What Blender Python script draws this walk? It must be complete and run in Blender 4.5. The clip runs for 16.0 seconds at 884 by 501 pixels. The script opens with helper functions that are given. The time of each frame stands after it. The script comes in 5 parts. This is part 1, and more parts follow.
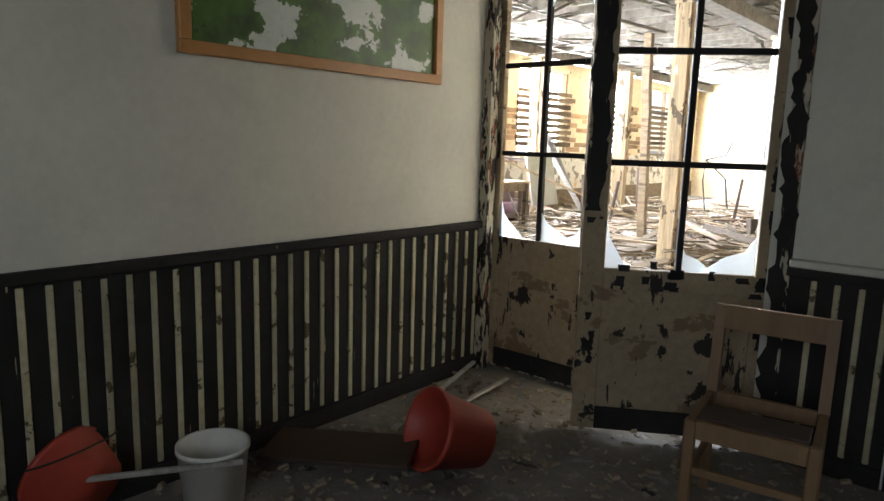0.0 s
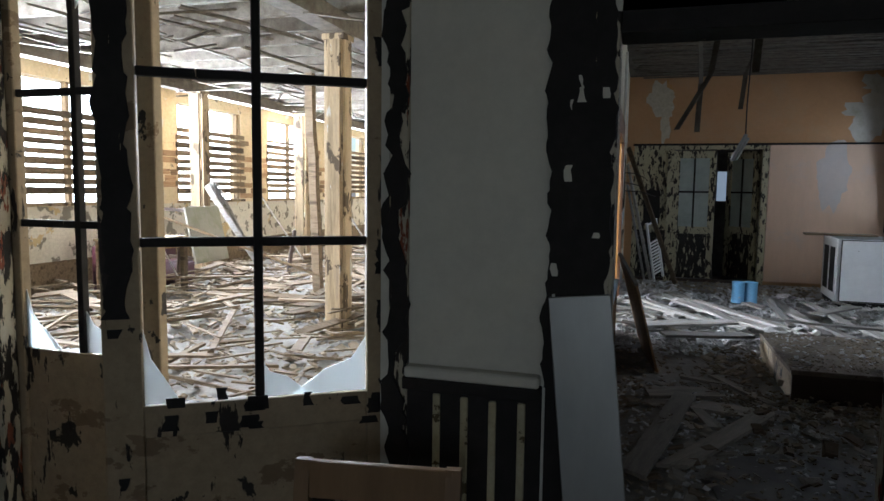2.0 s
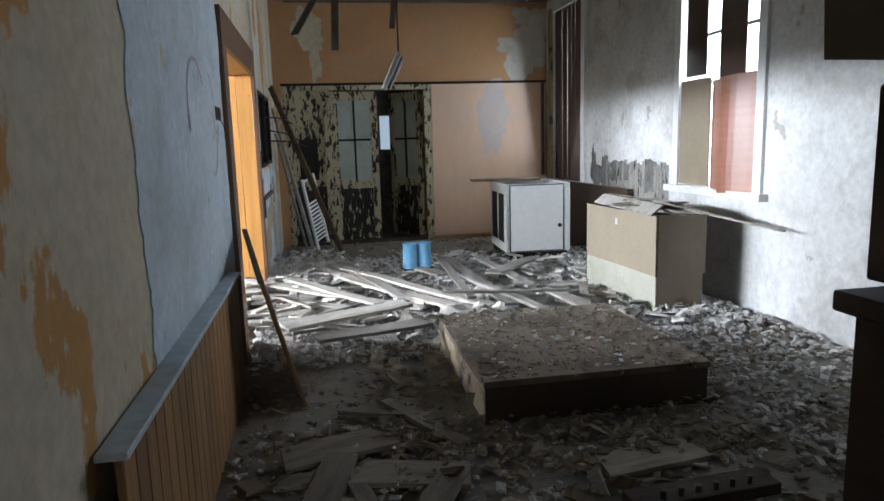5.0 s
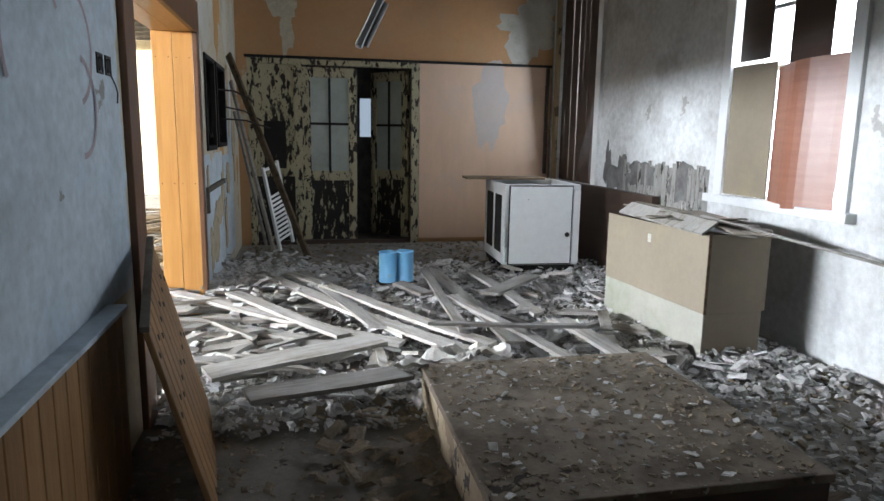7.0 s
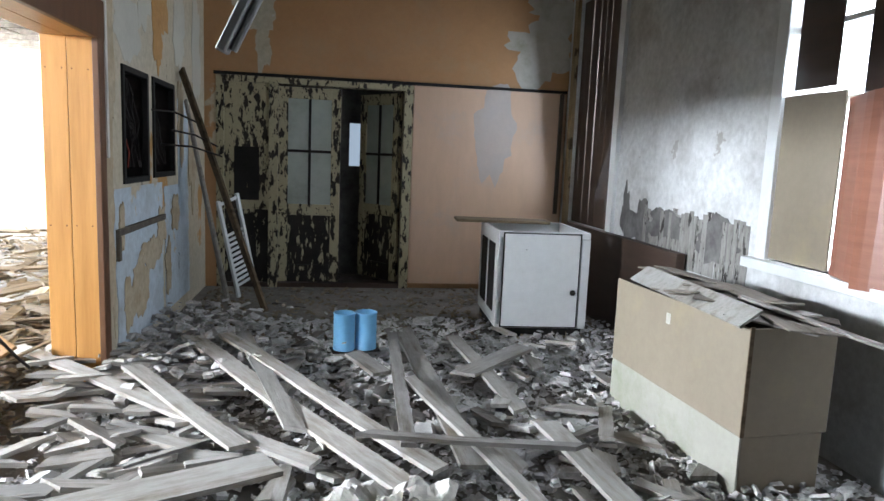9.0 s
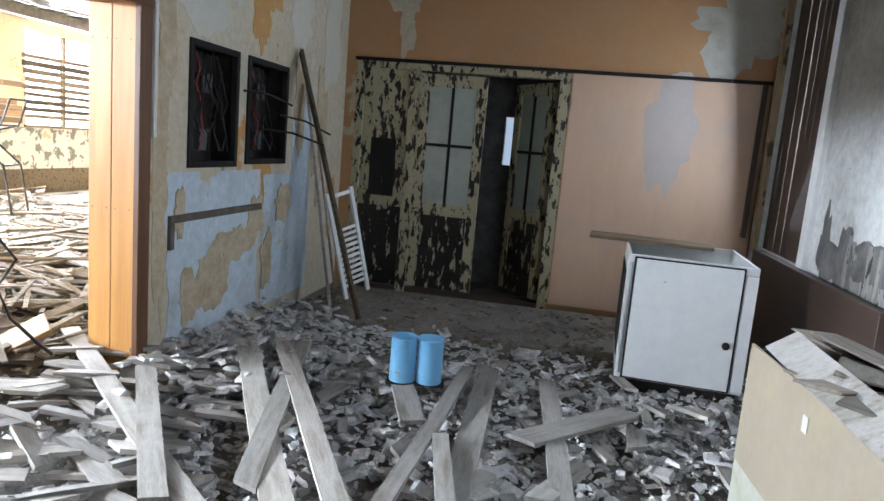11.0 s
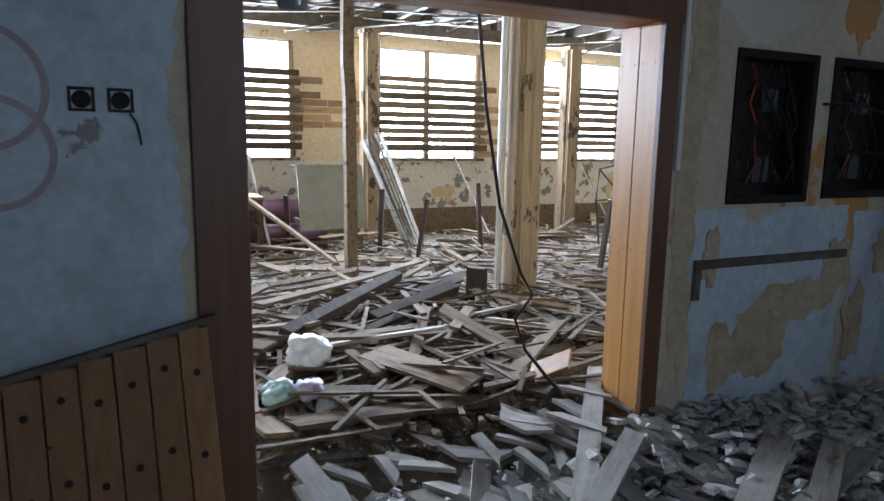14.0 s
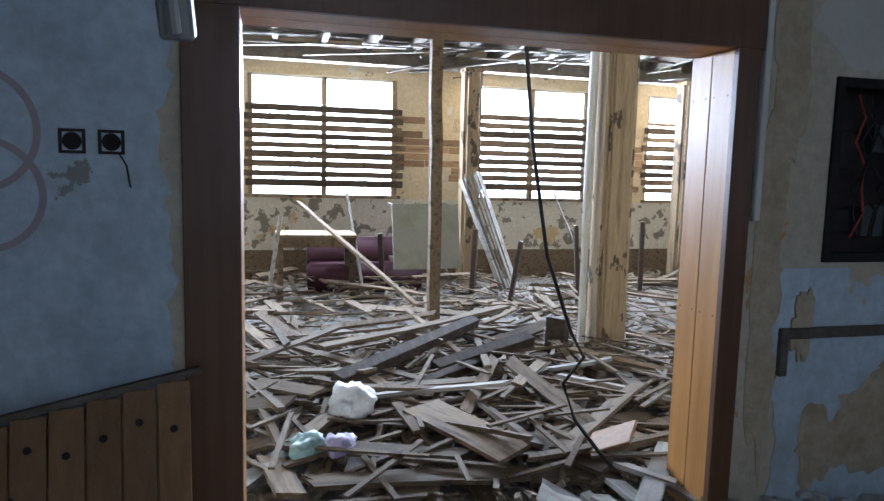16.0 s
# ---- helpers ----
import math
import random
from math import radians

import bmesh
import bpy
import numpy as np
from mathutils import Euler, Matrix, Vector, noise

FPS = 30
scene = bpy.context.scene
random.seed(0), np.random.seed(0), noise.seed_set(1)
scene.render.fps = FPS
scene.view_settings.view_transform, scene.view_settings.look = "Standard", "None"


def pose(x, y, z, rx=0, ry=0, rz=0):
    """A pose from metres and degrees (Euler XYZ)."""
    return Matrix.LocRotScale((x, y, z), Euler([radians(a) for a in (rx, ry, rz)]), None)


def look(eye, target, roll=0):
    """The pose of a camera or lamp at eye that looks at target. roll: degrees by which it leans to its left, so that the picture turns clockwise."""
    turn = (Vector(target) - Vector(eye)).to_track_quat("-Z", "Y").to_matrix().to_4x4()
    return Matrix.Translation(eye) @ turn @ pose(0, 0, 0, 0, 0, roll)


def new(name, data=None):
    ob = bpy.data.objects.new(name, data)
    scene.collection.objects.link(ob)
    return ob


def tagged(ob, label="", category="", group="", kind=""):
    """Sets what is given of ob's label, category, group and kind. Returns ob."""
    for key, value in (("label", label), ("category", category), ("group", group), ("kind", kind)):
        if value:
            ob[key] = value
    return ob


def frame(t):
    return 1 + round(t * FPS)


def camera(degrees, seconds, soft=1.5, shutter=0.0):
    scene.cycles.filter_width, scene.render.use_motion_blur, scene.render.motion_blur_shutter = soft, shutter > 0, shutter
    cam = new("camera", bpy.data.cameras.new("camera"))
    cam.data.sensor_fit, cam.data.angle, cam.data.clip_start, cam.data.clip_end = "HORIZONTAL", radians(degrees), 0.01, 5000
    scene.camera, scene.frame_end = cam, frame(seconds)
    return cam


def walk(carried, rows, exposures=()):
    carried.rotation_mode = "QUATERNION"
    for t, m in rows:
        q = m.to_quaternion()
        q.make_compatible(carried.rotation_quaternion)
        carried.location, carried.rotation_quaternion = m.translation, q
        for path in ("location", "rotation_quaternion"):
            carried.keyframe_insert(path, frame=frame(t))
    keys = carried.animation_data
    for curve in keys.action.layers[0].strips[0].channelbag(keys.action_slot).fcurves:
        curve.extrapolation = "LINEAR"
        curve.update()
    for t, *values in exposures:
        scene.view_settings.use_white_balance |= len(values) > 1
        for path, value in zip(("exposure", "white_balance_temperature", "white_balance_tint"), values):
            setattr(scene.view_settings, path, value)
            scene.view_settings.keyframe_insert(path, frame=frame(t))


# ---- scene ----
cam = camera(67.1, 16.0)
PATH = [
    (0, (0.272, -3.215, 1.396), (-1.02, -1.723, 1.074), 1.7),
    (0.5, (0.215, -2.867, 1.437), (-0.867, -1.202, 1.2), -1.0),
    (1, (0.175, -2.588, 1.499), (-0.662, -0.786, 1.268), -0.8),
    (1.5, (0.192, -2.298, 1.501), (-0.531, -0.444, 1.302), -0.1),
    (2, (0.233, -1.995, 1.494), (-0.33, -0.084, 1.31), 0.7),
    (2.5, (0.199, -1.653, 1.483), (-0.094, 0.316, 1.294), -0.5),
    (3, (0.243, -1.327, 1.467), (0.182, 0.652, 1.184), -0.7),
    (3.5, (0.338, -1.003, 1.457), (0.395, 0.972, 1.148), -1.9),
    (4, (0.379, -0.635, 1.449), (0.598, 1.328, 1.132), -1.0),
    (4.5, (0.445, -0.291, 1.449), (0.768, 1.65, 1.093), -0.7),
    (4.7, (0.51, -0.139, 1.443), (0.839, 1.808, 1.121), -1.5),
    (6.8, (0.711, 1.259, 1.388), (1.158, 3.181, 1.065), 0.1),
    (7, (0.758, 1.358, 1.384), (1.161, 3.287, 1.042), 0.9),
    (7.5, (0.845, 1.685, 1.429), (1.224, 3.629, 1.154), 1.3),
    (8, (1.033, 1.933, 1.439), (1.4, 3.88, 1.166), -0.2),
    (8.2, (1.091, 2.015, 1.463), (1.502, 3.956, 1.207), 2.1),
    (10.3, (2.029, 3.039, 1.491), (2.056, 5.013, 1.173), 2.1),
    (10.5, (2.125, 3.133, 1.486), (2.075, 5.107, 1.17), 3.1),
    (11, (2.31, 3.344, 1.486), (1.951, 5.288, 1.178), 4.9),
    (11.5, (2.514, 3.369, 1.416), (1.598, 5.118, 1.095), 3.9),
    (12, (2.592, 3.457, 1.521), (1.305, 4.943, 1.157), 3.3),
    (12.5, (2.527, 3.821, 1.537), (1.024, 5.119, 1.302), 3.1),
    (13, (2.48, 4.003, 1.571), (0.893, 5.206, 1.386), 1.3),
    (13.5, (2.482, 4.206, 1.555), (0.769, 5.214, 1.331), 2.6),
    (14, (2.455, 4.301, 1.521), (0.672, 5.148, 1.196), 1.0),
    (14.5, (2.376, 4.374, 1.528), (0.567, 5.164, 1.204), 1.8),
    (15, (2.274, 4.481, 1.544), (0.458, 5.264, 1.246), 1.5),
    (15.5, (2.264, 4.62, 1.55), (0.38, 5.243, 1.3), 2.5),
    (16, (2.334, 4.789, 1.551), (0.409, 5.285, 1.329), 1.4),
]
walk(cam, [(t, look(eye, target, roll)) for t, eye, target, roll in PATH],
     [(t, e, k, 10) for t, e, k in ((0, 0.75, 5900), (0.5, 0.15, 5800), (1.0, -0.2, 5700), (1.5, -0.15, 5600), (2.5, 0.5, 5600), (3.5, 1.5, 5900), (4.0, 1.5, 5900), (4.5, 1.0, 5900),
                                       (7, 0.8, 5950), (8, 0.85, 5950), (10.5, 0.85, 5700), (11.0, 1.05, 5700), (11.5, 0.5, 5500), (12.0, 0.05, 5400), (12.5, -0.5, 5300), (13.2, -0.8, 5200), (14.5, -0.55, 5300),
                                       (16, -0.7, 5100))])

# ---- world and lights ----
SUN_EL, SUN_AZ = radians(38), radians(205)
world = bpy.data.worlds.new("sky")
scene.world = world
world.use_nodes = True
wn = world.node_tree.nodes
sky = wn.new("ShaderNodeTexSky")
sky.sky_type, sky.sun_disc = "NISHITA", False
sky.sun_elevation, sky.sun_rotation = SUN_EL, radians(270)
wn["Background"].inputs["Strength"].default_value = 0.15
world.node_tree.links.new(sky.outputs[0], wn["Background"].inputs["Color"])
sun = new("sun", bpy.data.lights.new("sun", "SUN"))
sun.data.energy, sun.data.angle, sun.data.color = 4.0, radians(0.5), (1.0, 0.93, 0.82)
sun.matrix_world = look((-30, 10, 24), (0, 5.4, 0))


def window_light(eye, target, w, h, watts, color):
    """Sky light standing in an opening."""
    lamp = new("window_light", bpy.data.lights.new("window_light", "AREA"))
    lamp.data.shape, lamp.data.size, lamp.data.size_y = "RECTANGLE", w, h
    lamp.data.energy, lamp.data.color = watts, color
    lamp.matrix_world = look(eye, target)
    return lamp


DAY = (0.86, 0.93, 1.0)
for wy in (2.1, 5.52, 8.69, 11.6, 14.8):
    window_light((-7.2, wy, 2.6), (0, wy, 2.3), 1.9, 0.7, 770, (0.96, 0.98, 1.0))
window_light((3.9, 5.4, 2.3), (0, 5.3, 1.2), 1.2, 0.9, 22, DAY)
window_light((3.9, 8.95, 1.9), (1.5, 8.4, 1.6), 1.2, 1.6, 12, DAY)
window_light((0.6, -5.35, 1.9), (0, 0, 1.2), 1.3, 1.3, 16, (0.95, 0.97, 0.95))


# ---- materials ----
def ramp(nt, fac, stops):
    r = nt.nodes.new("ShaderNodeValToRGB")
    while len(r.color_ramp.elements) < len(stops):
        r.color_ramp.elements.new(0.5)
    for e, (p, c) in zip(r.color_ramp.elements, stops):
        e.position, e.color = p, (*c, 1)
    nt.links.new(fac, r.inputs[0])
    return r.outputs[0]


def noise_tex(nt, vec, scale, detail=6.0, rough=0.6):
    n = nt.nodes.new("ShaderNodeTexNoise")
    n.inputs["Scale"].default_value, n.inputs["Detail"].default_value, n.inputs["Roughness"].default_value = scale, detail, rough
    nt.links.new(vec, n.inputs["Vector"])
    return n.outputs["Fac"]


def mixc(nt, fac, a, b, mode="MIX"):
    m = nt.nodes.new("ShaderNodeMix")
    m.data_type, m.blend_type = "RGBA", mode
    for key, v in ((0, fac), (6, a), (7, b)):
        if hasattr(v, "node"):
            nt.links.new(v, m.inputs[key])
        else:
            m.inputs[key].default_value = v if key == 0 else (*v, 1)
    return m.outputs[2]


def mat(name, tones, scale=3.0, stretch=(1, 1, 1), rough=0.75, bump=0.3, grain=60.0, dirt=None, dirt_at=0.55, layers=(), vary=0.0, metal=0.0):
    """A worn surface: tones blended by broad noise, fine grain, hard-edged layers of flaking paint, soft dirt.
    layers: (colour, noise scale, threshold, stretch)."""
    m = bpy.data.materials.new(name)
    m.use_nodes = True
    nt = m.node_tree
    b = nt.nodes["Principled BSDF"]
    tc = nt.nodes.new("ShaderNodeTexCoord")
    info = nt.nodes.new("ShaderNodeObjectInfo")

    def coords(st, k):
        mp = nt.nodes.new("ShaderNodeMapping")
        mp.inputs["Scale"].default_value = st
        mp.inputs["Location"].default_value = (k * 3.1, k * 1.7, k * 0.9)
        nt.links.new(tc.outputs["Object"], mp.inputs[0])
        if vary:
            add = nt.nodes.new("ShaderNodeVectorMath")
            add.operation = "ADD"
            sc = nt.nodes.new("ShaderNodeVectorMath")
            sc.operation = "SCALE"
            sc.inputs[0].default_value = (31, 17, 23)
            nt.links.new(info.outputs["Random"], sc.inputs["Scale"])
            nt.links.new(mp.outputs[0], add.inputs[0])
            nt.links.new(sc.outputs[0], add.inputs[1])
            return add.outputs[0]
        return mp.outputs[0]

    base = noise_tex(nt, coords(stretch, 0), scale)
    n = len(tones)
    col = ramp(nt, base, [(0.3 + 0.4 * k / max(1, n - 1), c) for k, c in enumerate(tones)]) if n > 1 else None
    if col is None:
        col = mixc(nt, 0.0, tones[0], tones[0])
    fine = noise_tex(nt, coords(stretch, 1), grain, 4.0, 0.7)
    shade = ramp(nt, fine, [(0.25, (0.72, 0.72, 0.72)), (0.75, (1.1, 1.1, 1.1))])
    col = mixc(nt, 0.85 if bump > 0.2 else 0.3, col, shade, "MULTIPLY")
    height = fine
    for k, (c, sc, th, st) in enumerate(layers):
        f = noise_tex(nt, coords(st, k + 2), sc, 8.0, 0.62)
        mask = ramp(nt, f, [(th - 0.006, (0, 0, 0)), (th + 0.006, (1, 1, 1))])
        col = mixc(nt, mask, col, mixc(nt, 0.5, c, shade, "MULTIPLY"))
        ad = nt.nodes.new("ShaderNodeMath")
        ad.operation = "ADD"
        nt.links.new(height, ad.inputs[0])
        nt.links.new(mask, ad.inputs[1])
        height = ad.outputs[0]
    if dirt:
        f = noise_tex(nt, coords((1, 1, 1), 9), 2.3, 9.0, 0.68)
        col = mixc(nt, ramp(nt, f, [(dirt_at - 0.12, (0, 0, 0)), (dirt_at + 0.15, (0.85, 0.85, 0.85))]), col, dirt)
    if vary:
        v = ramp(nt, info.outputs["Random"], [(0.0, (1 - vary,) * 3), (1.0, (1 + vary * 0.5, 1 + vary * 0.45, 1 + vary * 0.35))])
        col = mixc(nt, 1.0, col, v, "MULTIPLY")
    nt.links.new(col, b.inputs["Base Color"])
    b.inputs["Roughness"].default_value, b.inputs["Metallic"].default_value = rough, metal
    if rough >= 0.6:
        b.inputs["Specular IOR Level"].default_value = 0.25
    bp = nt.nodes.new("ShaderNodeBump")
    bp.inputs["Strength"].default_value, bp.inputs["Distance"].default_value = bump, 0.004
    nt.links.new(height, bp.inputs["Height"])
    nt.links.new(bp.outputs[0], b.inputs["Normal"])
    return m


V = (9, 9, 1)
white_wall = mat("cream_wall_paint", [(0.52, 0.5, 0.43), (0.6, 0.58, 0.5)], 1.5, rough=0.7, bump=0.1, grain=25, dirt=(0.42, 0.4, 0.34), dirt_at=0.68)
# Real pale blue limewash, its blue deepened to carry the haze of glare.
blue_plaster = mat("pale_blue_hazed_limewash", [(0.43, 0.52, 0.6), (0.56, 0.63, 0.69), (0.48, 0.54, 0.58)], 1.2, rough=0.9, bump=0.3, grain=18,
                   layers=[((0.55, 0.46, 0.33), 0.9, 0.6, (1, 1, 1)), ((0.3, 0.29, 0.27), 3.5, 0.7, (1, 1, 1))], dirt=(0.3, 0.31, 0.32), dirt_at=0.64)
upper_plaster = mat("flaking_beige_plaster", [(0.52, 0.45, 0.32), (0.6, 0.54, 0.42)], 1.0, rough=0.9, bump=0.3, grain=18,
                    layers=[((0.5, 0.28, 0.1), 1.1, 0.62, (1, 1, 0.6)), ((0.6, 0.57, 0.5), 1.4, 0.64, (1, 1, 0.6)), ((0.28, 0.25, 0.2), 4, 0.7, (1, 1, 1))])
orange_wall = mat("orange_wall_paint", [(0.45, 0.24, 0.1), (0.51, 0.285, 0.13)], 1.2, rough=0.55, bump=0.15, grain=20,
                  layers=[((0.55, 0.47, 0.34), 1.0, 0.64, (1, 1, 1))], dirt=(0.42, 0.28, 0.15), dirt_at=0.62)
peach_wall = mat("peach_board", [(0.62, 0.42, 0.28), (0.68, 0.47, 0.33)], 0.9, (1, 1, 0.3), rough=0.35, bump=0.05, grain=9, dirt=(0.5, 0.42, 0.36), dirt_at=0.66)
grey_wall = mat("sooty_white_plaster", [(0.62, 0.62, 0.6), (0.72, 0.73, 0.72)], 1.2, rough=0.85, bump=0.25, grain=20,
                layers=[((0.42, 0.4, 0.37), 2.2, 0.66, (1, 1, 1))], dirt=(0.3, 0.29, 0.27), dirt_at=0.6)
hall_wall = mat("stained_yellow_plaster", [(0.62, 0.49, 0.29), (0.7, 0.59, 0.4)], 1.2, rough=0.9, bump=0.3, grain=22,
                layers=[((0.2, 0.17, 0.13), 5.5, 0.68, (1, 1, 1)), ((0.66, 0.62, 0.55), 2.5, 0.62, (1, 1, 1))])
dirt_floor = mat("dusty_floor", [(0.17, 0.15, 0.125), (0.25, 0.23, 0.2), (0.12, 0.105, 0.085)], 2.0, rough=0.95, bump=0.8, grain=45,
                 layers=[((0.33, 0.31, 0.28), 14, 0.62, (1, 1, 1)), ((0.06, 0.05, 0.04), 6, 0.64, (1, 1, 1))])
black_paint = mat("black_peeling_paint", [(0.012, 0.011, 0.01), (0.025, 0.022, 0.02)], 3, rough=0.75, bump=0.5, grain=30,
                  layers=[((0.4, 0.33, 0.2), 5, 0.7, V)])
jamb_paint = mat("flaking_layered_paint", [(0.015, 0.013, 0.012), (0.03, 0.025, 0.02)], 3, rough=0.65, bump=0.7, grain=30,
                 layers=[((0.45, 0.4, 0.3), 13, 0.49, (2.0, 2.0, 0.5)), ((0.2, 0.06, 0.03), 6.0, 0.62, (3, 3, 0.8))])
red_paint = mat("red_white_flaking_paint", [(0.22, 0.05, 0.026), (0.3, 0.075, 0.035)], 3, rough=0.6, bump=0.9, grain=30,
                layers=[((0.68, 0.64, 0.54), 15, 0.5, (1.6, 1.6, 0.4)), ((0.02, 0.018, 0.016), 9.0, 0.57, (1.6, 1.6, 0.5)), ((0.5, 0.28, 0.05), 9, 0.68, (1.5, 1.5, 0.5))])
end_door_paint = mat("black_cream_flaking_paint", [(0.02, 0.018, 0.015), (0.05, 0.04, 0.03)], 3, rough=0.6, bump=0.7, grain=30,
                     layers=[((0.44, 0.39, 0.25), 11, 0.46, (1.5, 1.5, 0.6)), ((0.02, 0.018, 0.015), 26, 0.62, (1, 1, 0.7))])
dark_door_paint = mat("black_door_paint_remnants", [(0.012, 0.011, 0.01), (0.035, 0.03, 0.024)], 3, rough=0.6, bump=0.7, grain=30,
                      layers=[((0.4, 0.36, 0.24), 12, 0.58, (1.6, 1.6, 0.5))])
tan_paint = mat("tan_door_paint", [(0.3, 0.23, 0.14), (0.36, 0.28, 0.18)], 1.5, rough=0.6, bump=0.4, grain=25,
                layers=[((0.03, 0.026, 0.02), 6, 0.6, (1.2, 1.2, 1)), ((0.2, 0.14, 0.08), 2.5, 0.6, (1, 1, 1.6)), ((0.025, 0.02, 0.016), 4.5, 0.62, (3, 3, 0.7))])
cream_strip = mat("worn_cream_strip", [(0.4, 0.36, 0.22), (0.5, 0.46, 0.32)], 9, rough=0.7, bump=0.6, grain=40,
                  layers=[((0.1, 0.08, 0.04), 12, 0.6, (1, 1, 1))], vary=0.3)
pine = mat("orange_pine", [(0.42, 0.2, 0.05), (0.55, 0.28, 0.08)], 2.0, (14, 14, 0.8), rough=0.4, bump=0.15, grain=22,
           layers=[((0.2, 0.09, 0.03), 5, 0.73, (1, 1, 1))], vary=0.15)
brown_trim = mat("brown_varnished_trim", [(0.1, 0.045, 0.02), (0.15, 0.07, 0.03)], 2.0, (14, 14, 0.8), rough=0.45, bump=0.15, grain=22)
wainscot_pine = mat("dull_pine_boards", [(0.24, 0.13, 0.055), (0.33, 0.19, 0.08)], 2.0, (14, 14, 0.9), rough=0.6, bump=0.25, grain=25,
                    layers=[((0.04, 0.025, 0.015), 7, 0.7, (1, 1, 1))], vary=0.25)
plank_mat = mat("dusty_grey_plank", [(0.27, 0.25, 0.22), (0.4, 0.38, 0.35), (0.2, 0.17, 0.13)], 1.6, (1.2, 9, 9), rough=0.9, bump=0.5, grain=16, vary=0.4,
                dirt=(0.45, 0.44, 0.42), dirt_at=0.6)
brown_plank = mat("weathered_brown_plank", [(0.13, 0.09, 0.055), (0.22, 0.165, 0.105), (0.07, 0.05, 0.03)], 1.6, (1.2, 9, 9), rough=0.85, bump=0.5, grain=16, vary=0.6,
                  dirt=(0.33, 0.29, 0.24), dirt_at=0.72)
grimy_board = mat("grimy_dark_board", [(0.18, 0.155, 0.13), (0.27, 0.24, 0.2), (0.13, 0.11, 0.085)], 1.6, (1.2, 9, 9), rough=0.9, bump=0.5, grain=16, vary=0.35)
post_wood = mat("scuffed_timber", [(0.2, 0.15, 0.09), (0.4, 0.3, 0.18), (0.28, 0.22, 0.15)], 1.6, (9, 9, 0.8), rough=0.8, bump=0.5, grain=18, vary=0.3,
                layers=[((0.09, 0.065, 0.04), 2.5, 0.58, (1.5, 1.5, 0.8)), ((0.46, 0.43, 0.37), 4.0, 0.65, (2, 2, 0.5))])
infill_board = mat("brown_cladding_board", [(0.3, 0.19, 0.1), (0.4, 0.27, 0.16), (0.2, 0.13, 0.08)], 1.6, (9, 1.2, 9), rough=0.8, bump=0.4, grain=16, vary=0.5)
mouldy_plaster = mat("mouldy_white_plaster", [(0.66, 0.61, 0.5), (0.58, 0.54, 0.45)], 1.5, rough=0.9, bump=0.4, grain=20,
                     layers=[((0.22, 0.2, 0.16), 4.5, 0.56, (1, 1, 1)), ((0.5, 0.38, 0.2), 2.2, 0.62, (1, 1, 1))])
bare_plaster = mat("bare_ochre_plaster", [(0.42, 0.33, 0.21), (0.52, 0.43, 0.3), (0.36, 0.27, 0.16)], 3.0, rough=0.95, bump=0.5, grain=25)
bare_orange = mat("old_orange_limewash", [(0.5, 0.27, 0.09), (0.55, 0.32, 0.13)], 3.0, rough=0.9, bump=0.3, grain=20)
grey_stain = mat("blue_grey_water_stain", [(0.52, 0.43, 0.37), (0.48, 0.43, 0.4)], 3.0, rough=0.3, bump=0.05, grain=9)
damp_stain = mat("grey_green_damp_plaster", [(0.42, 0.38, 0.29), (0.52, 0.49, 0.42), (0.33, 0.3, 0.2)], 2.5, rough=0.5, bump=0.2, grain=16)
# Soot on the east wall; also the painted dimness of the corridor walls.
soot = mat("black_soot_and_dimness", [(0.1, 0.095, 0.09), (0.22, 0.21, 0.2)], 6.0, rough=0.95, bump=0.4, grain=30)
scrawl_paint = mat("faded_red_spray", [(0.36, 0.3, 0.33), (0.44, 0.37, 0.38)], 5.0, rough=0.9, bump=0.1, grain=20)
charred = mat("charred_timber", [(0.035, 0.026, 0.02), (0.08, 0.058, 0.04)], 3, (1.2, 7, 7), rough=0.9, bump=0.7, grain=18)
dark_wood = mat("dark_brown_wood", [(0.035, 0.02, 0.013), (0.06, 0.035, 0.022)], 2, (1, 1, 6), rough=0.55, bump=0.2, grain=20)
rubble_mat = mat("plaster_rubble", [(0.42, 0.4, 0.37), (0.55, 0.54, 0.52), (0.22, 0.2, 0.17)], 9, rough=0.95, bump=0.6, grain=60)
brown_rubble = mat("brown_rubble", [(0.18, 0.14, 0.09), (0.28, 0.23, 0.165), (0.1, 0.08, 0.055)], 9, rough=0.95, bump=0.6, grain=60)
enamel = mat("chipped_white_enamel", [(0.68, 0.69, 0.68), (0.74, 0.75, 0.74)], 1.5, rough=0.35, bump=0.08, grain=12,
             layers=[((0.08, 0.06, 0.05), 5, 0.69, (1, 1, 1)), ((0.5, 0.46, 0.38), 2.5, 0.73, (1, 1, 1))])
hardboard = mat("beige_hardboard", [(0.24, 0.2, 0.145), (0.29, 0.245, 0.18)], 1.2, rough=0.6, bump=0.12, grain=20, dirt=(0.33, 0.27, 0.16), dirt_at=0.66)
mouldy_board = mat("mouldy_grey_board", [(0.33, 0.32, 0.27), (0.4, 0.385, 0.33)], 1.5, rough=0.7, bump=0.15, grain=20, dirt=(0.2, 0.24, 0.12), dirt_at=0.58)
red_laminate = mat("red_brown_laminate", [(0.24, 0.1, 0.06), (0.31, 0.135, 0.085)], 2.0, (1, 1, 16), rough=0.4, bump=0.05, grain=14)
blue_tin = mat("sky_blue_tin", [(0.16, 0.4, 0.66), (0.22, 0.48, 0.72)], 3, rough=0.45, bump=0.1, grain=20,
               layers=[((0.12, 0.09, 0.07), 11, 0.72, (1, 1, 1))])
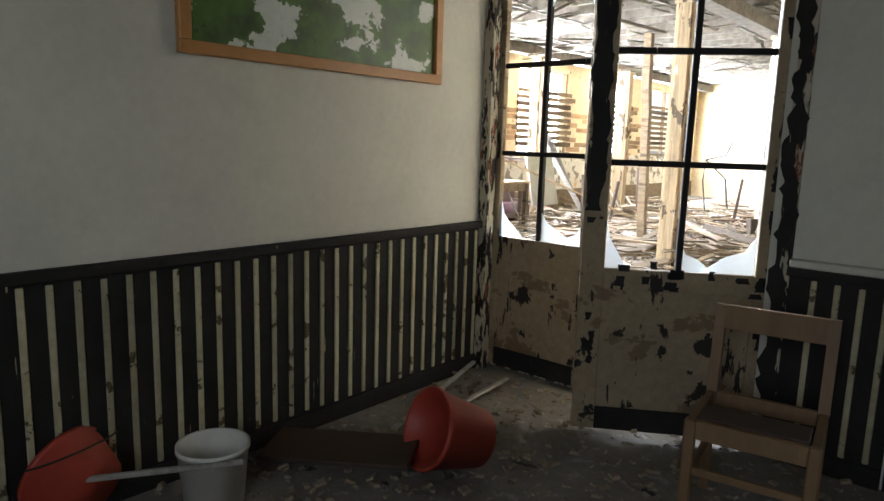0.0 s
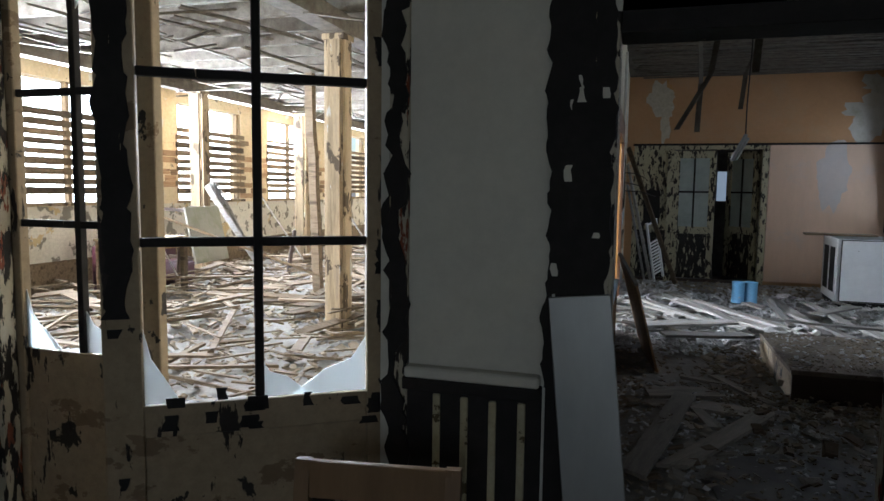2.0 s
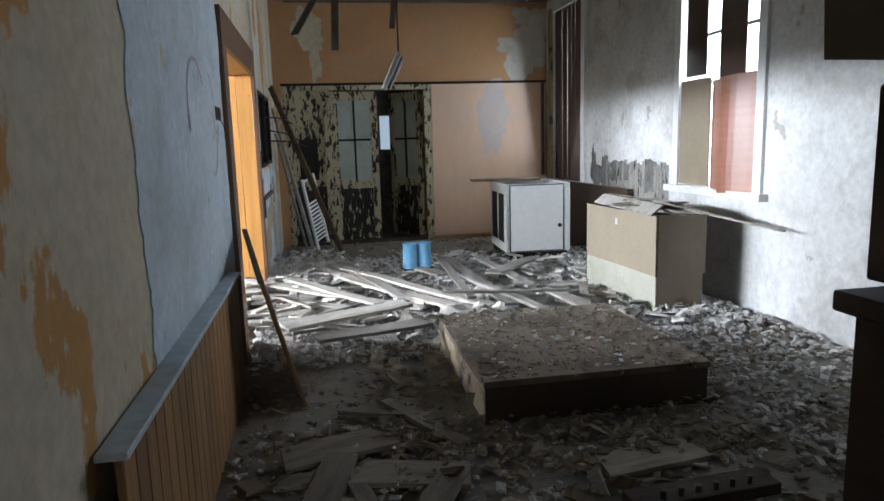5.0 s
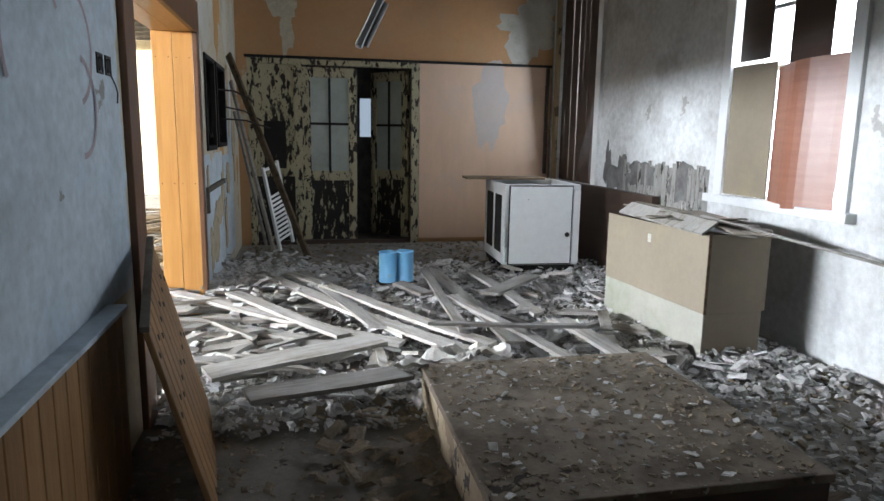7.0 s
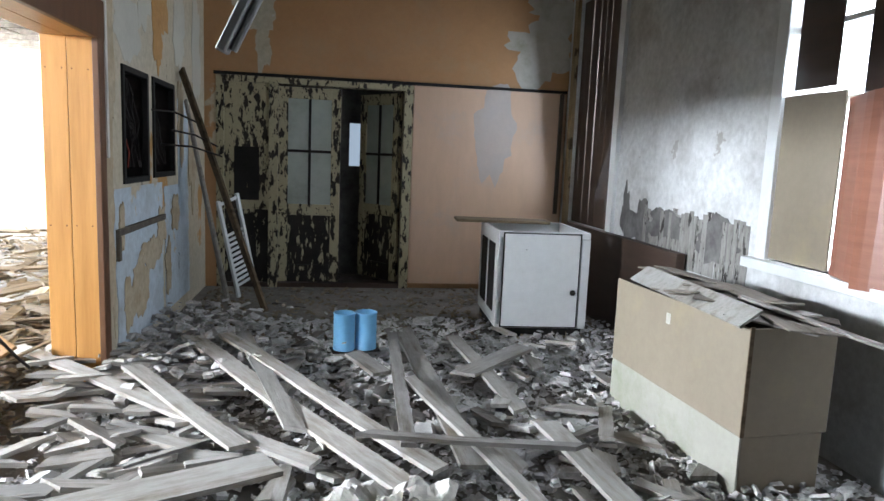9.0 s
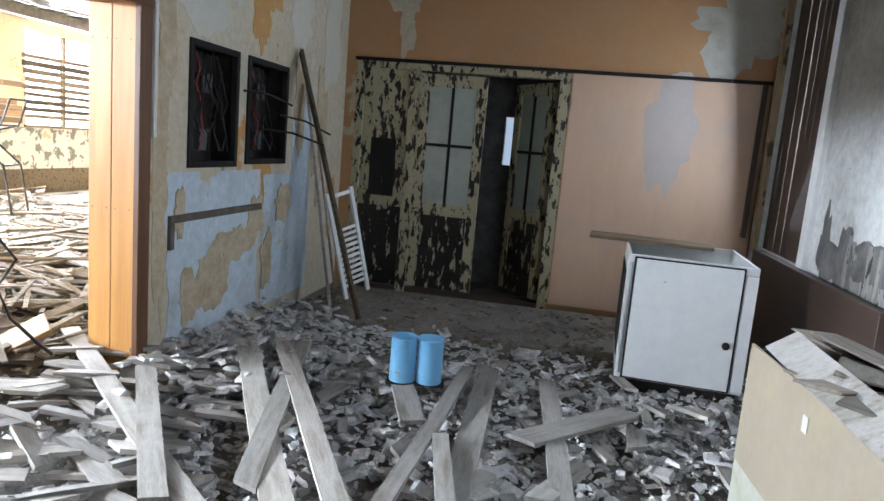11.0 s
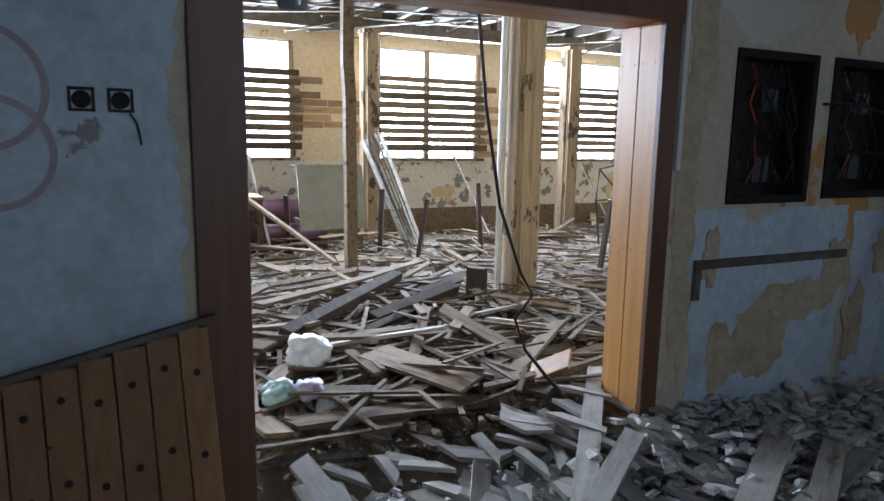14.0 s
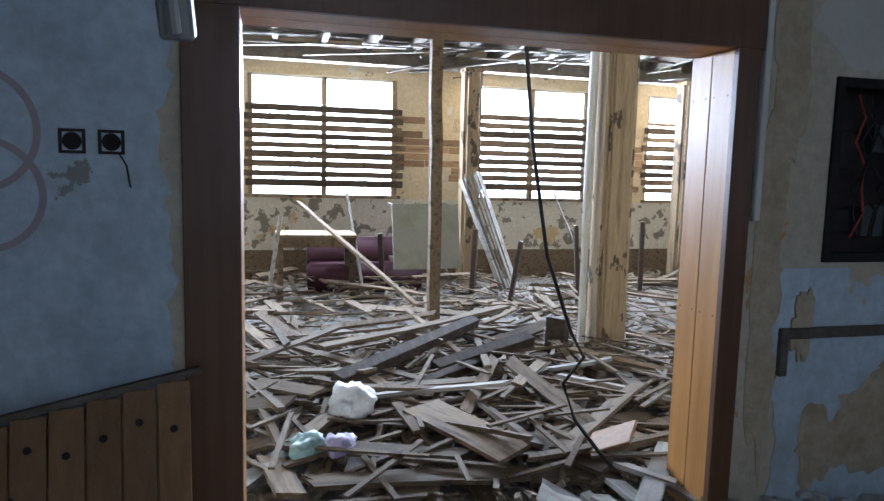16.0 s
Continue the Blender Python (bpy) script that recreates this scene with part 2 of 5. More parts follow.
red_plastic = mat("faded_red_plastic", [(0.33, 0.04, 0.022), (0.42, 0.055, 0.03)], 4, rough=0.5, bump=0.1, grain=20, dirt=(0.25, 0.1, 0.07), dirt_at=0.65)
white_plastic = mat("dirty_white_plastic", [(0.62, 0.6, 0.54), (0.7, 0.68, 0.62)], 4, rough=0.5, bump=0.1, grain=20)
bag_mat = mat("white_plastic_bag", [(0.72, 0.74, 0.76), (0.8, 0.8, 0.8)], 9, rough=0.35, bump=0.7, grain=30)
teal_bag = mat("teal_plastic_bag", [(0.3, 0.5, 0.5), (0.45, 0.6, 0.6)], 9, rough=0.35, bump=0.7, grain=30)
lilac_bag = mat("lilac_plastic_bag", [(0.4, 0.34, 0.6), (0.55, 0.5, 0.68)], 9, rough=0.35, bump=0.7, grain=30)
dark_metal = mat("rusty_dark_metal", [(0.03, 0.027, 0.025), (0.06, 0.05, 0.045)], 8, rough=0.6, bump=0.2, grain=40, metal=0.6)
tin_grey = mat("grimy_grey_fitting", [(0.07, 0.08, 0.08), (0.12, 0.13, 0.13)], 8, rough=0.7, bump=0.2, grain=30)
lino = mat("dark_dusty_linoleum", [(0.07, 0.062, 0.055), (0.11, 0.1, 0.09)], 3.0, rough=0.6, bump=0.15, grain=30, dirt=(0.19, 0.175, 0.15), dirt_at=0.62)
steel = mat("dull_steel_sheet", [(0.24, 0.24, 0.23), (0.36, 0.36, 0.35)], 2, (1, 1, 0.4), rough=0.45, bump=0.1, grain=14, metal=0.7)
lath_mat = mat("dark_ceiling_lath", [(0.09, 0.075, 0.06), (0.17, 0.15, 0.12)], 3, (3, 3, 3), rough=0.9, bump=0.4, grain=20, vary=0.3)
ceiling_mat = mat("sooty_ceiling_boards", [(0.1, 0.085, 0.07), (0.2, 0.18, 0.15)], 2, rough=0.95, bump=0.4, grain=20)
rubble_laths = mat("grey_bare_laths", [(0.2, 0.19, 0.17), (0.36, 0.35, 0.32)], 6, (6, 6, 1), rough=0.95, bump=0.6, grain=30,
                   layers=[((0.05, 0.045, 0.04), 9, 0.58, (2, 2, 0.6))])
chair_wood = mat("worn_chair_wood", [(0.17, 0.1, 0.045), (0.23, 0.14, 0.065)], 2, (6, 6, 1), rough=0.55, bump=0.2, grain=25)
# Opaque pale tone holds the lit, reflective look of frosted panes, plus dirt.
frosted = mat("dirty_pale_lit_glass", [(0.36, 0.4, 0.36), (0.46, 0.5, 0.45)], 2, rough=0.25, bump=0.05, grain=10, dirt=(0.25, 0.27, 0.23), dirt_at=0.64)
leather = mat("maroon_upholstery", [(0.045, 0.012, 0.018), (0.065, 0.018, 0.025)], 4, rough=0.6, bump=0.2, grain=30)
picture_paint = mat("faded_meadow_print", [(0.02, 0.04, 0.01), (0.065, 0.13, 0.02), (0.03, 0.055, 0.012)], 5, rough=0.4, bump=0.02, grain=30,
                    layers=[((0.55, 0.58, 0.52), 4, 0.54, (1, 1, 1.2)), ((0.03, 0.04, 0.015), 9, 0.64, (1, 1, 1))])
frame_wood = mat("amber_picture_frame", [(0.33, 0.15, 0.035), (0.42, 0.2, 0.06)], 3, (3, 3, 3), rough=0.4, bump=0.1, grain=25)
paper_mat = mat("grimy_paper_scrap", [(0.5, 0.48, 0.43), (0.62, 0.6, 0.56)], 5, rough=0.9, bump=0.3, grain=30, vary=0.3)
gritty_top = mat("gritty_board", [(0.13, 0.1, 0.07), (0.2, 0.165, 0.125), (0.09, 0.07, 0.05)], 3, rough=0.95, bump=0.7, grain=50,
                 layers=[((0.36, 0.33, 0.29), 22, 0.64, (1, 1, 1)), ((0.05, 0.04, 0.03), 8, 0.63, (1, 1, 1))])
peat = mat("brown_peat", [(0.08, 0.055, 0.03), (0.16, 0.1, 0.05)], 6, rough=0.95, bump=0.8, grain=50)

glass = bpy.data.materials.new("window_glass")
glass.use_nodes = True
gb = glass.node_tree.nodes["Principled BSDF"]
gb.inputs["Base Color"].default_value = (0.93, 0.96, 0.95, 1)
gb.inputs["Roughness"].default_value = 0.12
gb.inputs["Transmission Weight"].default_value = 0.85
gb.inputs["IOR"].default_value = 1.3

shard_glass = bpy.data.materials.new("dusty_glass")
shard_glass.use_nodes = True
gs = shard_glass.node_tree.nodes["Principled BSDF"]
gs.inputs["Base Color"].default_value = (0.82, 0.86, 0.86, 1)
gs.inputs["Roughness"].default_value = 0.35
gs.inputs["Transmission Weight"].default_value = 0.6

outdoors = bpy.data.materials.new("overcast_glare")
outdoors.use_nodes = True
ob_ = outdoors.node_tree
em = ob_.nodes.new("ShaderNodeEmission")
em.inputs["Color"].default_value, em.inputs["Strength"].default_value = (0.94, 0.97, 1.0, 1), 13.0
ob_.links.new(em.outputs[0], ob_.nodes["Material Output"].inputs["Surface"])

dim_day = bpy.data.materials.new("dim_daylight")
dim_day.use_nodes = True
dn = dim_day.node_tree
em = dn.nodes.new("ShaderNodeEmission")
em.inputs["Color"].default_value, em.inputs["Strength"].default_value = (0.75, 0.88, 1.0, 1), 0.28
dn.links.new(em.outputs[0], dn.nodes["Material Output"].inputs["Surface"])


# ---- building helpers ----
def box(bm, x0, y0, z0, x1, y1, z1, m=None):
    r = bmesh.ops.create_cube(bm, size=1.0)
    mm = Matrix.Translation(((x0 + x1) / 2, (y0 + y1) / 2, (z0 + z1) / 2)) @ Matrix.Diagonal((abs(x1 - x0), abs(y1 - y0), abs(z1 - z0), 1))
    bmesh.ops.transform(bm, matrix=(m @ mm) if m else mm, verts=r["verts"])
    return r["verts"]


def beam(bm, a, b, w, h, twist=0.0):
    """A squared bar from a to b."""
    a, b = Vector(a), Vector(b)
    q = (b - a).to_track_quat("X", "Z").to_matrix().to_4x4()
    box(bm, 0, -w / 2, -h / 2, (b - a).length, w / 2, h / 2, Matrix.Translation(a) @ q @ pose(0, 0, 0, twist))


def tube(bm, pts, r, n=8):
    """A round bar along points."""
    pts = [Vector(p) for p in pts]
    rings = []
    for i, p in enumerate(pts):
        d = (pts[min(i + 1, len(pts) - 1)] - pts[max(i - 1, 0)]).normalized()
        q = d.to_track_quat("Z", "X").to_matrix()
        rings.append([bm.verts.new(p + q @ Vector((r * math.cos(k * math.tau / n), r * math.sin(k * math.tau / n), 0))) for k in range(n)])
    for a, b in zip(rings, rings[1:]):
        for k in range(n):
            bm.faces.new((a[k], a[(k + 1) % n], b[(k + 1) % n], b[k]))
    bm.faces.new(rings[0][::-1])
    bm.faces.new(rings[-1])


def lathe(bm, profile, n=24, m=None):
    """Turns (radius, height) pairs round the z axis."""
    rings = []
    for r, z in profile:
        ring = [bm.verts.new((r * math.cos(k * math.tau / n), r * math.sin(k * math.tau / n), z)) for k in range(n)]
        rings.append(ring)
    for a, b in zip(rings, rings[1:]):
        for k in range(n):
            bm.faces.new((a[k], a[(k + 1) % n], b[(k + 1) % n], b[k]))
    bm.faces.new(rings[-1])
    if m:
        bmesh.ops.transform(bm, matrix=m, verts=bm.verts)


def soften(bm, w=0.004, seg=1):
    bmesh.ops.bevel(bm, geom=list(bm.edges), offset=w, segments=seg, affect="EDGES", clamp_overlap=True)


def mesh_of(name, bm, material, smooth=False):
    bmesh.ops.recalc_face_normals(bm, faces=bm.faces)
    me = bpy.data.meshes.new(name)
    bm.to_mesh(me)
    bm.free()
    me.materials.append(material)
    if smooth:
        for p in me.polygons:
            p.use_smooth = True
    return me


def part(name, bm, material, parent=None, label="", smooth=False):
    ob = new(name, mesh_of(name, bm, material, smooth))
    if parent:
        ob.parent = parent
    if label:
        ob["label"] = label
    return ob


def thing(name, label, category, m=None, group="", kind=""):
    e = new(name)
    e.empty_display_size = 0.1
    if m:
        e.matrix_world = m
    return tagged(e, label, category, group, kind)


def bar(name, x0, y0, z0, x1, y1, z1, material, parent=None, label="", bevel=0.003):
    bm = bmesh.new()
    box(bm, x0, y0, z0, x1, y1, z1)
    if bevel:
        soften(bm, bevel)
    return part(name, bm, material, parent, label)


def boxes(name, material, label, *cells, kind="structure", parent=None):
    bm = bmesh.new()
    for c in cells:
        box(bm, *c)
    ob = part(name, bm, material, parent)
    if kind:
        tagged(ob, label, name.split("_")[0], kind=kind)
    return ob


def ragged(bm, axis, off, u0, u1, z0, z1, depth, rng, jag=0.02, step=0.06):
    """An upright strip of old paint with torn edges, standing proud of a wall. axis 'y': lies in a plane of fixed y."""
    n = max(2, int((z1 - z0) / step))
    rows = []
    p = q = 0.0
    for k in range(n + 1):
        z = z0 + (z1 - z0) * k / n
        p, q = 0.7 * p + rng.uniform(-jag, jag) * 0.8, 0.7 * q + rng.uniform(-jag, jag) * 0.8
        rows.append((u0 + p, u1 + q, z + (rng.uniform(-0.4, 0.4) * step if 0 < k < n else 0)))
    def pt(u, z, d):
        return (u, off + d, z) if axis == "y" else (off + d, u, z)
    for (a0, a1, za), (b0, b1, zb) in zip(rows, rows[1:]):
        v = [bm.verts.new(pt(u, z, d)) for d in (0, depth) for u, z in ((a0, za), (a1, za), (b1, zb), (b0, zb))]
        for f in ((0, 1, 2, 3), (4, 5, 6, 7), (0, 1, 5, 4), (1, 2, 6, 5), (2, 3, 7, 6), (3, 0, 4, 7)):
            bm.faces.new([v[i] for i in f])


rng = random.Random(7)


# ---- structure ----
H = 3.4
boxes("floor", dirt_floor, "dusty rubble-strewn bare floor", (-7.6, -5.8, -0.12, 4.3, 17.2, 0.0))
boxes("ground", dirt_floor, "bare earth outside the building", (-400, -400, -0.7, 400, 400, -0.6))
boxes("wall_partition", white_wall, "cream painted partition wall with peeling door openings",
      (-7.4, 0, 0, -2.21, 0.15, H), (-2.21, 0, 2.6, -0.56, 0.15, H), (-0.56, 0, 0, 0.04, 0.15, H), (0.04, 0, 2.0, 1.05, 0.15, H), (1.05, 0, 0, 3.96, 0.15, H))
boxes("wall_room_west", white_wall, "plain cream painted wall", (-2.4, -5.6, 0, -2.21, 0, H))
boxes("wall_room_south", white_wall, "plain cream painted wall with a window opening",
      (-2.4, -5.8, 0, -0.1, -5.6, H), (1.3, -5.8, 0, 2.7, -5.6, H), (-0.1, -5.8, 0, 1.3, -5.6, 1.2), (-0.1, -5.8, 2.5, 1.3, -5.6, H))
boxes("wall_room_east", white_wall, "plain cream painted wall", (2.5, -5.6, 0, 2.7, 0, H))
NICHES = ((7.06, 7.66, 1.225, 2.0), (7.79, 8.46, 1.24, 2.0))
boxes("wall_west", upper_plaster, "flaking beige plaster wall with a wide opening and two fuse niches",
      (-0.285, 0.15, 0, 0, 4.65, H), (-0.285, 4.65, 2.12, 0, 6.63, H), (-0.285, 6.63, 0, 0, 7.06, H), (-0.285, 7.06, 0, 0, 7.66, 1.225),
      (-0.285, 7.06, 2.0, 0, 7.66, H), (-0.285, 7.66, 0, 0, 7.79, H), (-0.285, 7.79, 0, 0, 8.46, 1.24), (-0.285, 7.79, 2.0, 0, 8.46, H),
      (-0.285, 8.46, 0, 0, 9.82, H), (-0.285, 7.06, 1.2, -0.2, 8.46, 2.0), (-0.285, 9.82, 0, 0, 17.0, H))
boxes("wall_east", grey_wall, "sooty white plaster wall with boarded windows",
      (3.96, 0, 0, 4.25, 4.82, H),
      (3.96, 4.82, 0, 4.25, 6.05, 0.96), (3.96, 4.82, 2.75, 4.25, 6.05, H), (3.96, 6.05, 0, 4.25, 8.4, H),
      (3.96, 8.4, 0, 4.25, 9.55, 0.85), (3.96, 8.4, 3.2, 4.25, 9.55, H), (3.96, 9.55, 0, 4.25, 13.6, H))
boxes("wall_north", orange_wall, "orange painted wall above a glazed double door",
      (0, 9.82, 2.29, 3.96, 10.0, H), (0, 9.82, 0, 0.12, 10.0, 2.29), (2.2, 9.835, 0, 3.96, 10.0, 2.29))
boxes("wall_north_board", peach_wall, "smooth peach wall boarding", (2.21, 9.8, 0.06, 3.94, 9.835, 2.255))
boxes("trim", black_paint, "blackened ledge above the boarding", (0.1, 9.785, 2.258, 3.94, 9.82, 2.288))
# Near-black colour puts the corridor's shade into its walls, not real soot.
boxes("wall_corridor", soot, "corridor walls coloured dark for dimness behind the double door",
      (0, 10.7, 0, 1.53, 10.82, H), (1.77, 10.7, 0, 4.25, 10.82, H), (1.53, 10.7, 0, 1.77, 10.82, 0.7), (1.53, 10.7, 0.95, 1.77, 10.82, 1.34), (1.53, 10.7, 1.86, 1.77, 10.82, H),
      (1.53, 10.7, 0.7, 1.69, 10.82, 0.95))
HW = ((1.2, 3.3), (4.48, 6.57), (7.75, 9.63), (10.64, 12.6), (13.8, 15.8))
cells, prev = [], 0.0
for a, b in HW:
    cells += [(-7.62, prev, 0, -7.36, a, H), (-7.62, a, 0, -7.36, b, 1.24), (-7.62, a, 2.9, -7.36, b, H)]
    prev = b
boxes("wall_hall_west", hall_wall, "stained yellow plaster wall with boarded windows", *cells, (-7.62, prev, 0, -7.36, 17.2, H))
boxes("wall_hall_north", hall_wall, "stained yellow plaster wall", (-7.36, 17.0, 0, 0, 17.2, H))
boxes("baseboard", brown_plank, "worn brown skirting board under the windows", (-7.36, 0.15, 0.0, -7.33, 17.0, 0.45))
boxes("ceiling", ceiling_mat, "sooty ceiling boards", (-2.4, -5.8, H, 4.25, 13.8, H + 0.1), (-7.62, 0.0, H, -2.4, 17.2, H + 0.1), (-2.4, 13.8, H, 0.0, 17.2, H + 0.1))
bm = bmesh.new()
y = 0.3
while y < 9.7:
    if rng.random() < 0.85:
        beam(bm, (0.02 + rng.random() * 0.3, y, H - 0.03 - rng.random() * 0.03), (3.9 - rng.random() * 0.4, y + rng.uniform(-0.03, 0.03), H - 0.03 - rng.random() * 0.04), 0.05, 0.018)
    y += 0.12
for k in range(150):
    x, y, ln = rng.uniform(-7.1, -0.6), rng.uniform(0.3, 13.0), rng.uniform(0.4, 2.2)
    sag = rng.random() ** 3 * 0.35
    beam(bm, (x, y, H - 0.2 - sag), (x + rng.uniform(-0.25, 0.25), min(y + ln, 16.8), H - 0.2), 0.05, 0.018, rng.uniform(-20, 20))
tagged(part("ceiling_laths", bm, lath_mat), "bare broken ceiling laths", "laths", kind="stuff")
bm = bmesh.new()
y = 0.5
while y < 16.8:
    beam(bm, (-7.36, y, H - 0.095), (-0.31, y + rng.uniform(-0.03, 0.03), H - 0.095), 0.075, 0.17)
    y += 0.62
box(bm, -2.85, 0.2, H - 0.36, -2.63, 16.9, H - 0.185)
box(bm, -7.1, 0.2, H - 0.36, -6.9, 16.9, H - 0.185)
tagged(part("trim_ceiling_beams", bm, lath_mat), "dark timber ceiling joists of the hall", "beams", kind="structure")
boxes("backdrop_west", outdoors, "bright overexposed daylight outside", (-15, -12, -0.6, -14.9, 30, 6.5))
boxes("backdrop_east", outdoors, "bright overexposed daylight outside", (9, -8, -0.6, 9.1, 24, 6.5))
boxes("backdrop_north", dim_day, "dim bluish daylight outside", (-1, 19, -0.6, 6, 19.1, 6.5))

# torn plaster and limewash skins
bm = bmesh.new()
ragged(bm, "x", 0.0, 2.35, 4.47, 0.7, 2.3, 0.005, rng, 0.03, 0.04)
ragged(bm, "x", 0.0, 6.86, 8.05, 0.12, 1.2, 0.005, rng, 0.025, 0.04)
ragged(bm, "x", 0.0, 8.6, 9.0, 0.12, 1.9, 0.004, rng, 0.03, 0.05)
ragged(bm, "x", 0.0, 8.1, 8.6, 0.12, 1.16, 0.0045, rng, 0.02, 0.05)
tagged(part("wall_limewash", bm, blue_plaster), "pale blue limewash flaking off the wall", "paint", kind="structure")


def blotch(name, label, material, axis, off, depth, spots, seed, parent=None):
    """Irregular islands of bare or stained surface, a few millimetres proud. spots: (u, z, half width, half height)."""
    bm = bmesh.new()
    for i, (u, z, a, b) in enumerate(spots):
        front, back = [], []
        for k in range(44):
            an = k * math.tau / 44
            d = Vector((math.cos(an), math.sin(an), seed + i * 3.7))
            r = 1 + 0.5 * noise.noise(d * 1.3) + 0.28 * noise.noise(d * 3.1) + 0.16 * noise.noise(d * 7.7)
            uu, zz = u + a * r * math.cos(an), z + b * r * math.sin(an)
            for ring, e in ((back, 0.0), (front, depth * (1 + 0.3 * i))):
                ring.append(bm.verts.new((uu, off + e, zz) if axis == "y" else (off + e, uu, zz)))
        bm.faces.new(front)
        for k in range(44):
            bm.faces.new((back[k], back[(k + 1) % 44], front[(k + 1) % 44], front[k]))
    return tagged(part(name, bm, material, parent), label, "plaster", kind="structure")


blotch("wall_bare_patch", "pale bare patch where orange paint fell off", upper_plaster, "y", 9.82, -0.003,
       ((0.5, 3.05, 0.22, 0.3), (0.6, 2.6, 0.09, 0.24)), 1.0)
blotch("wall_damp_patch", "grey damp plaster beside the orange paint", damp_stain, "y", 9.82, -0.003,
       ((3.62, 2.75, 0.42, 0.36), (3.75, 3.15, 0.3, 0.22)), 5.0)
blotch("wall_stain", "blue-grey water stain on the peach boarding", grey_stain, "y", 9.8, -0.002, ((3.12, 1.75, 0.24, 0.5),), 8.0)
blotch("wall_ochre_patch", "bare ochre plaster where limewash fell off", bare_plaster, "x", 0.005, 0.003,
       ((7.42, 0.5, 0.2, 0.2), (7.15, 0.42, 0.14, 0.2), (7.72, 0.68, 0.24, 0.13), (8.0, 0.85, 0.12, 0.16), (8.45, 0.92, 0.16, 0.14), (8.2, 0.5, 0.1, 0.2), (6.98, 0.95, 0.06, 0.16)), 2.0)
blotch("wall_ochre_patch", "bare brown plaster beside the wide opening", bare_plaster, "x", 0.0, 0.004,
       ((6.8, 1.1, 0.09, 0.7), (6.84, 2.2, 0.1, 0.55), (9.2, 1.5, 0.16, 0.5), (8.72, 1.7, 0.1, 0.35)), 4.0)
blotch("wall_orange_patch", "old orange limewash showing on the upper wall", bare_orange, "x", 0.0, 0.003,
       ((8.05, 2.62, 0.26, 0.36), (8.0, 2.24, 0.12, 0.2), (7.35, 2.75, 0.1, 0.2)), 6.0)
blotch("wall_pale_patch", "pale flaking limewash on the upper wall", white_wall, "x", 0.0, 0.002,
       ((7.2, 2.3, 0.3, 0.22), (7.55, 2.62, 0.24, 0.3), (8.7, 2.55, 0.22, 0.36), (9.4, 2.4, 0.2, 0.5)), 9.0)
blotch("wall_soot", "black soot stains on the white plaster", soot, "x", 3.96, -0.0025,
       ((8.05, 1.05, 0.08, 0.24), (7.75, 0.98, 0.22, 0.18), (7.3, 1.05, 0.3, 0.12), (6.55, 1.0, 0.28, 0.15)), 3.0)
bm = bmesh.new()
for lift, (cy, cz, r, a0, a1) in enumerate(((3.9, 1.66, 0.19, -1.3, 1.2), (3.93, 1.46, 0.17, -1.6, 1.4), (3.55, 1.62, 0.24, 0.6, 3.6))):
    arc = [(a0 + (a1 - a0) * k / 22) for k in range(23)]
    ins = [bm.verts.new((0.0065 + lift * 0.0012, cy + (r - 0.011) * math.cos(a), cz + (r - 0.011) * math.sin(a))) for a in arc]
    out = [bm.verts.new((0.0065 + lift * 0.0012, cy + (r + 0.011) * math.cos(a), cz + (r + 0.011) * math.sin(a))) for a in arc]
    for k in range(22):
        bm.faces.new((ins[k], out[k], out[k + 1], ins[k + 1]))
tagged(part("wall_scrawl", bm, scrawl_paint), "faded red spray strokes on pale limewash", "paint", kind="structure")
boxes("trim_corner_batten", dark_wood, "dark upright batten in the corner", (3.86, 9.76, 0.9, 3.9, 9.798, 2.25))
bm = bmesh.new()
for k in range(24):
    y0 = 6.2 + k * 0.062
    ragged(bm, "x", 3.96, y0, y0 + rng.uniform(0.05, 0.07), 0.74, 1.15 + 0.06 * noise.noise(Vector((k * 0.5, 0, 0))) + rng.uniform(-0.02, 0.02), -0.002 - rng.random() * 0.005, rng, 0.004, 0.04)
tagged(part("wall_bare_laths", bm, rubble_laths), "broken grey plaster laths showing in the wall", "laths", kind="structure")

# ---- first room: striped wainscot ----
def wainscot(label, origin, along, length, height):
    """Black boarding with cream cover strips; local x runs along the wall, y out of it."""
    w = thing("wainscot", label, "wainscot", Matrix.Translation(origin) @ Matrix.Rotation(along, 4, "Z"), kind="structure")
    bar("backing", 0, 0.002, 0.0, length, 0.014, height - 0.04, black_paint, w)
    bar("rail", 0, 0.002, height - 0.04, length, 0.045, height, black_paint, w, "black top rail")
    bar("skirting", 0, 0.014, 0.0, length, 0.03, 0.09, black_paint, w)
    me = None
    k = 0
    while 0.06 + k * 0.0905 < length - 0.03:
        if me is None:
            bm = bmesh.new()
            box(bm, -0.012, 0.014, 0.1, 0.012, 0.024, height - 0.055)
            soften(bm, 0.003)
            me = mesh_of("strip", bm, cream_strip)
        st = new("strip", me)
        st.parent = w
        st.location = (0.06 + k * 0.0905, 0, rng.uniform(-0.004, 0.004))
        k += 1
    return w


wainscot("black boarding with worn cream strips along the cream wall", (-2.21, 0.0, 0), radians(-90), 4.6, 0.93)
wainscot("narrow black boarding with worn cream strips beside the doorway", (-0.03, 0.0, 0), radians(180), 0.44, 0.9)
wainscot("black boarding with worn cream strips by the red doorpost", (2.5, 0.0, 0), radians(180), 1.3, 0.9)
bm = bmesh.new()
box(bm, -0.462, -0.05, 0.9, -0.035, 0.0, 0.935)
soften(bm, 0.006)
tagged(part("trim_wall_ledge", bm, white_wall), "cream ledge under the wall panel", "ledge", kind="structure")

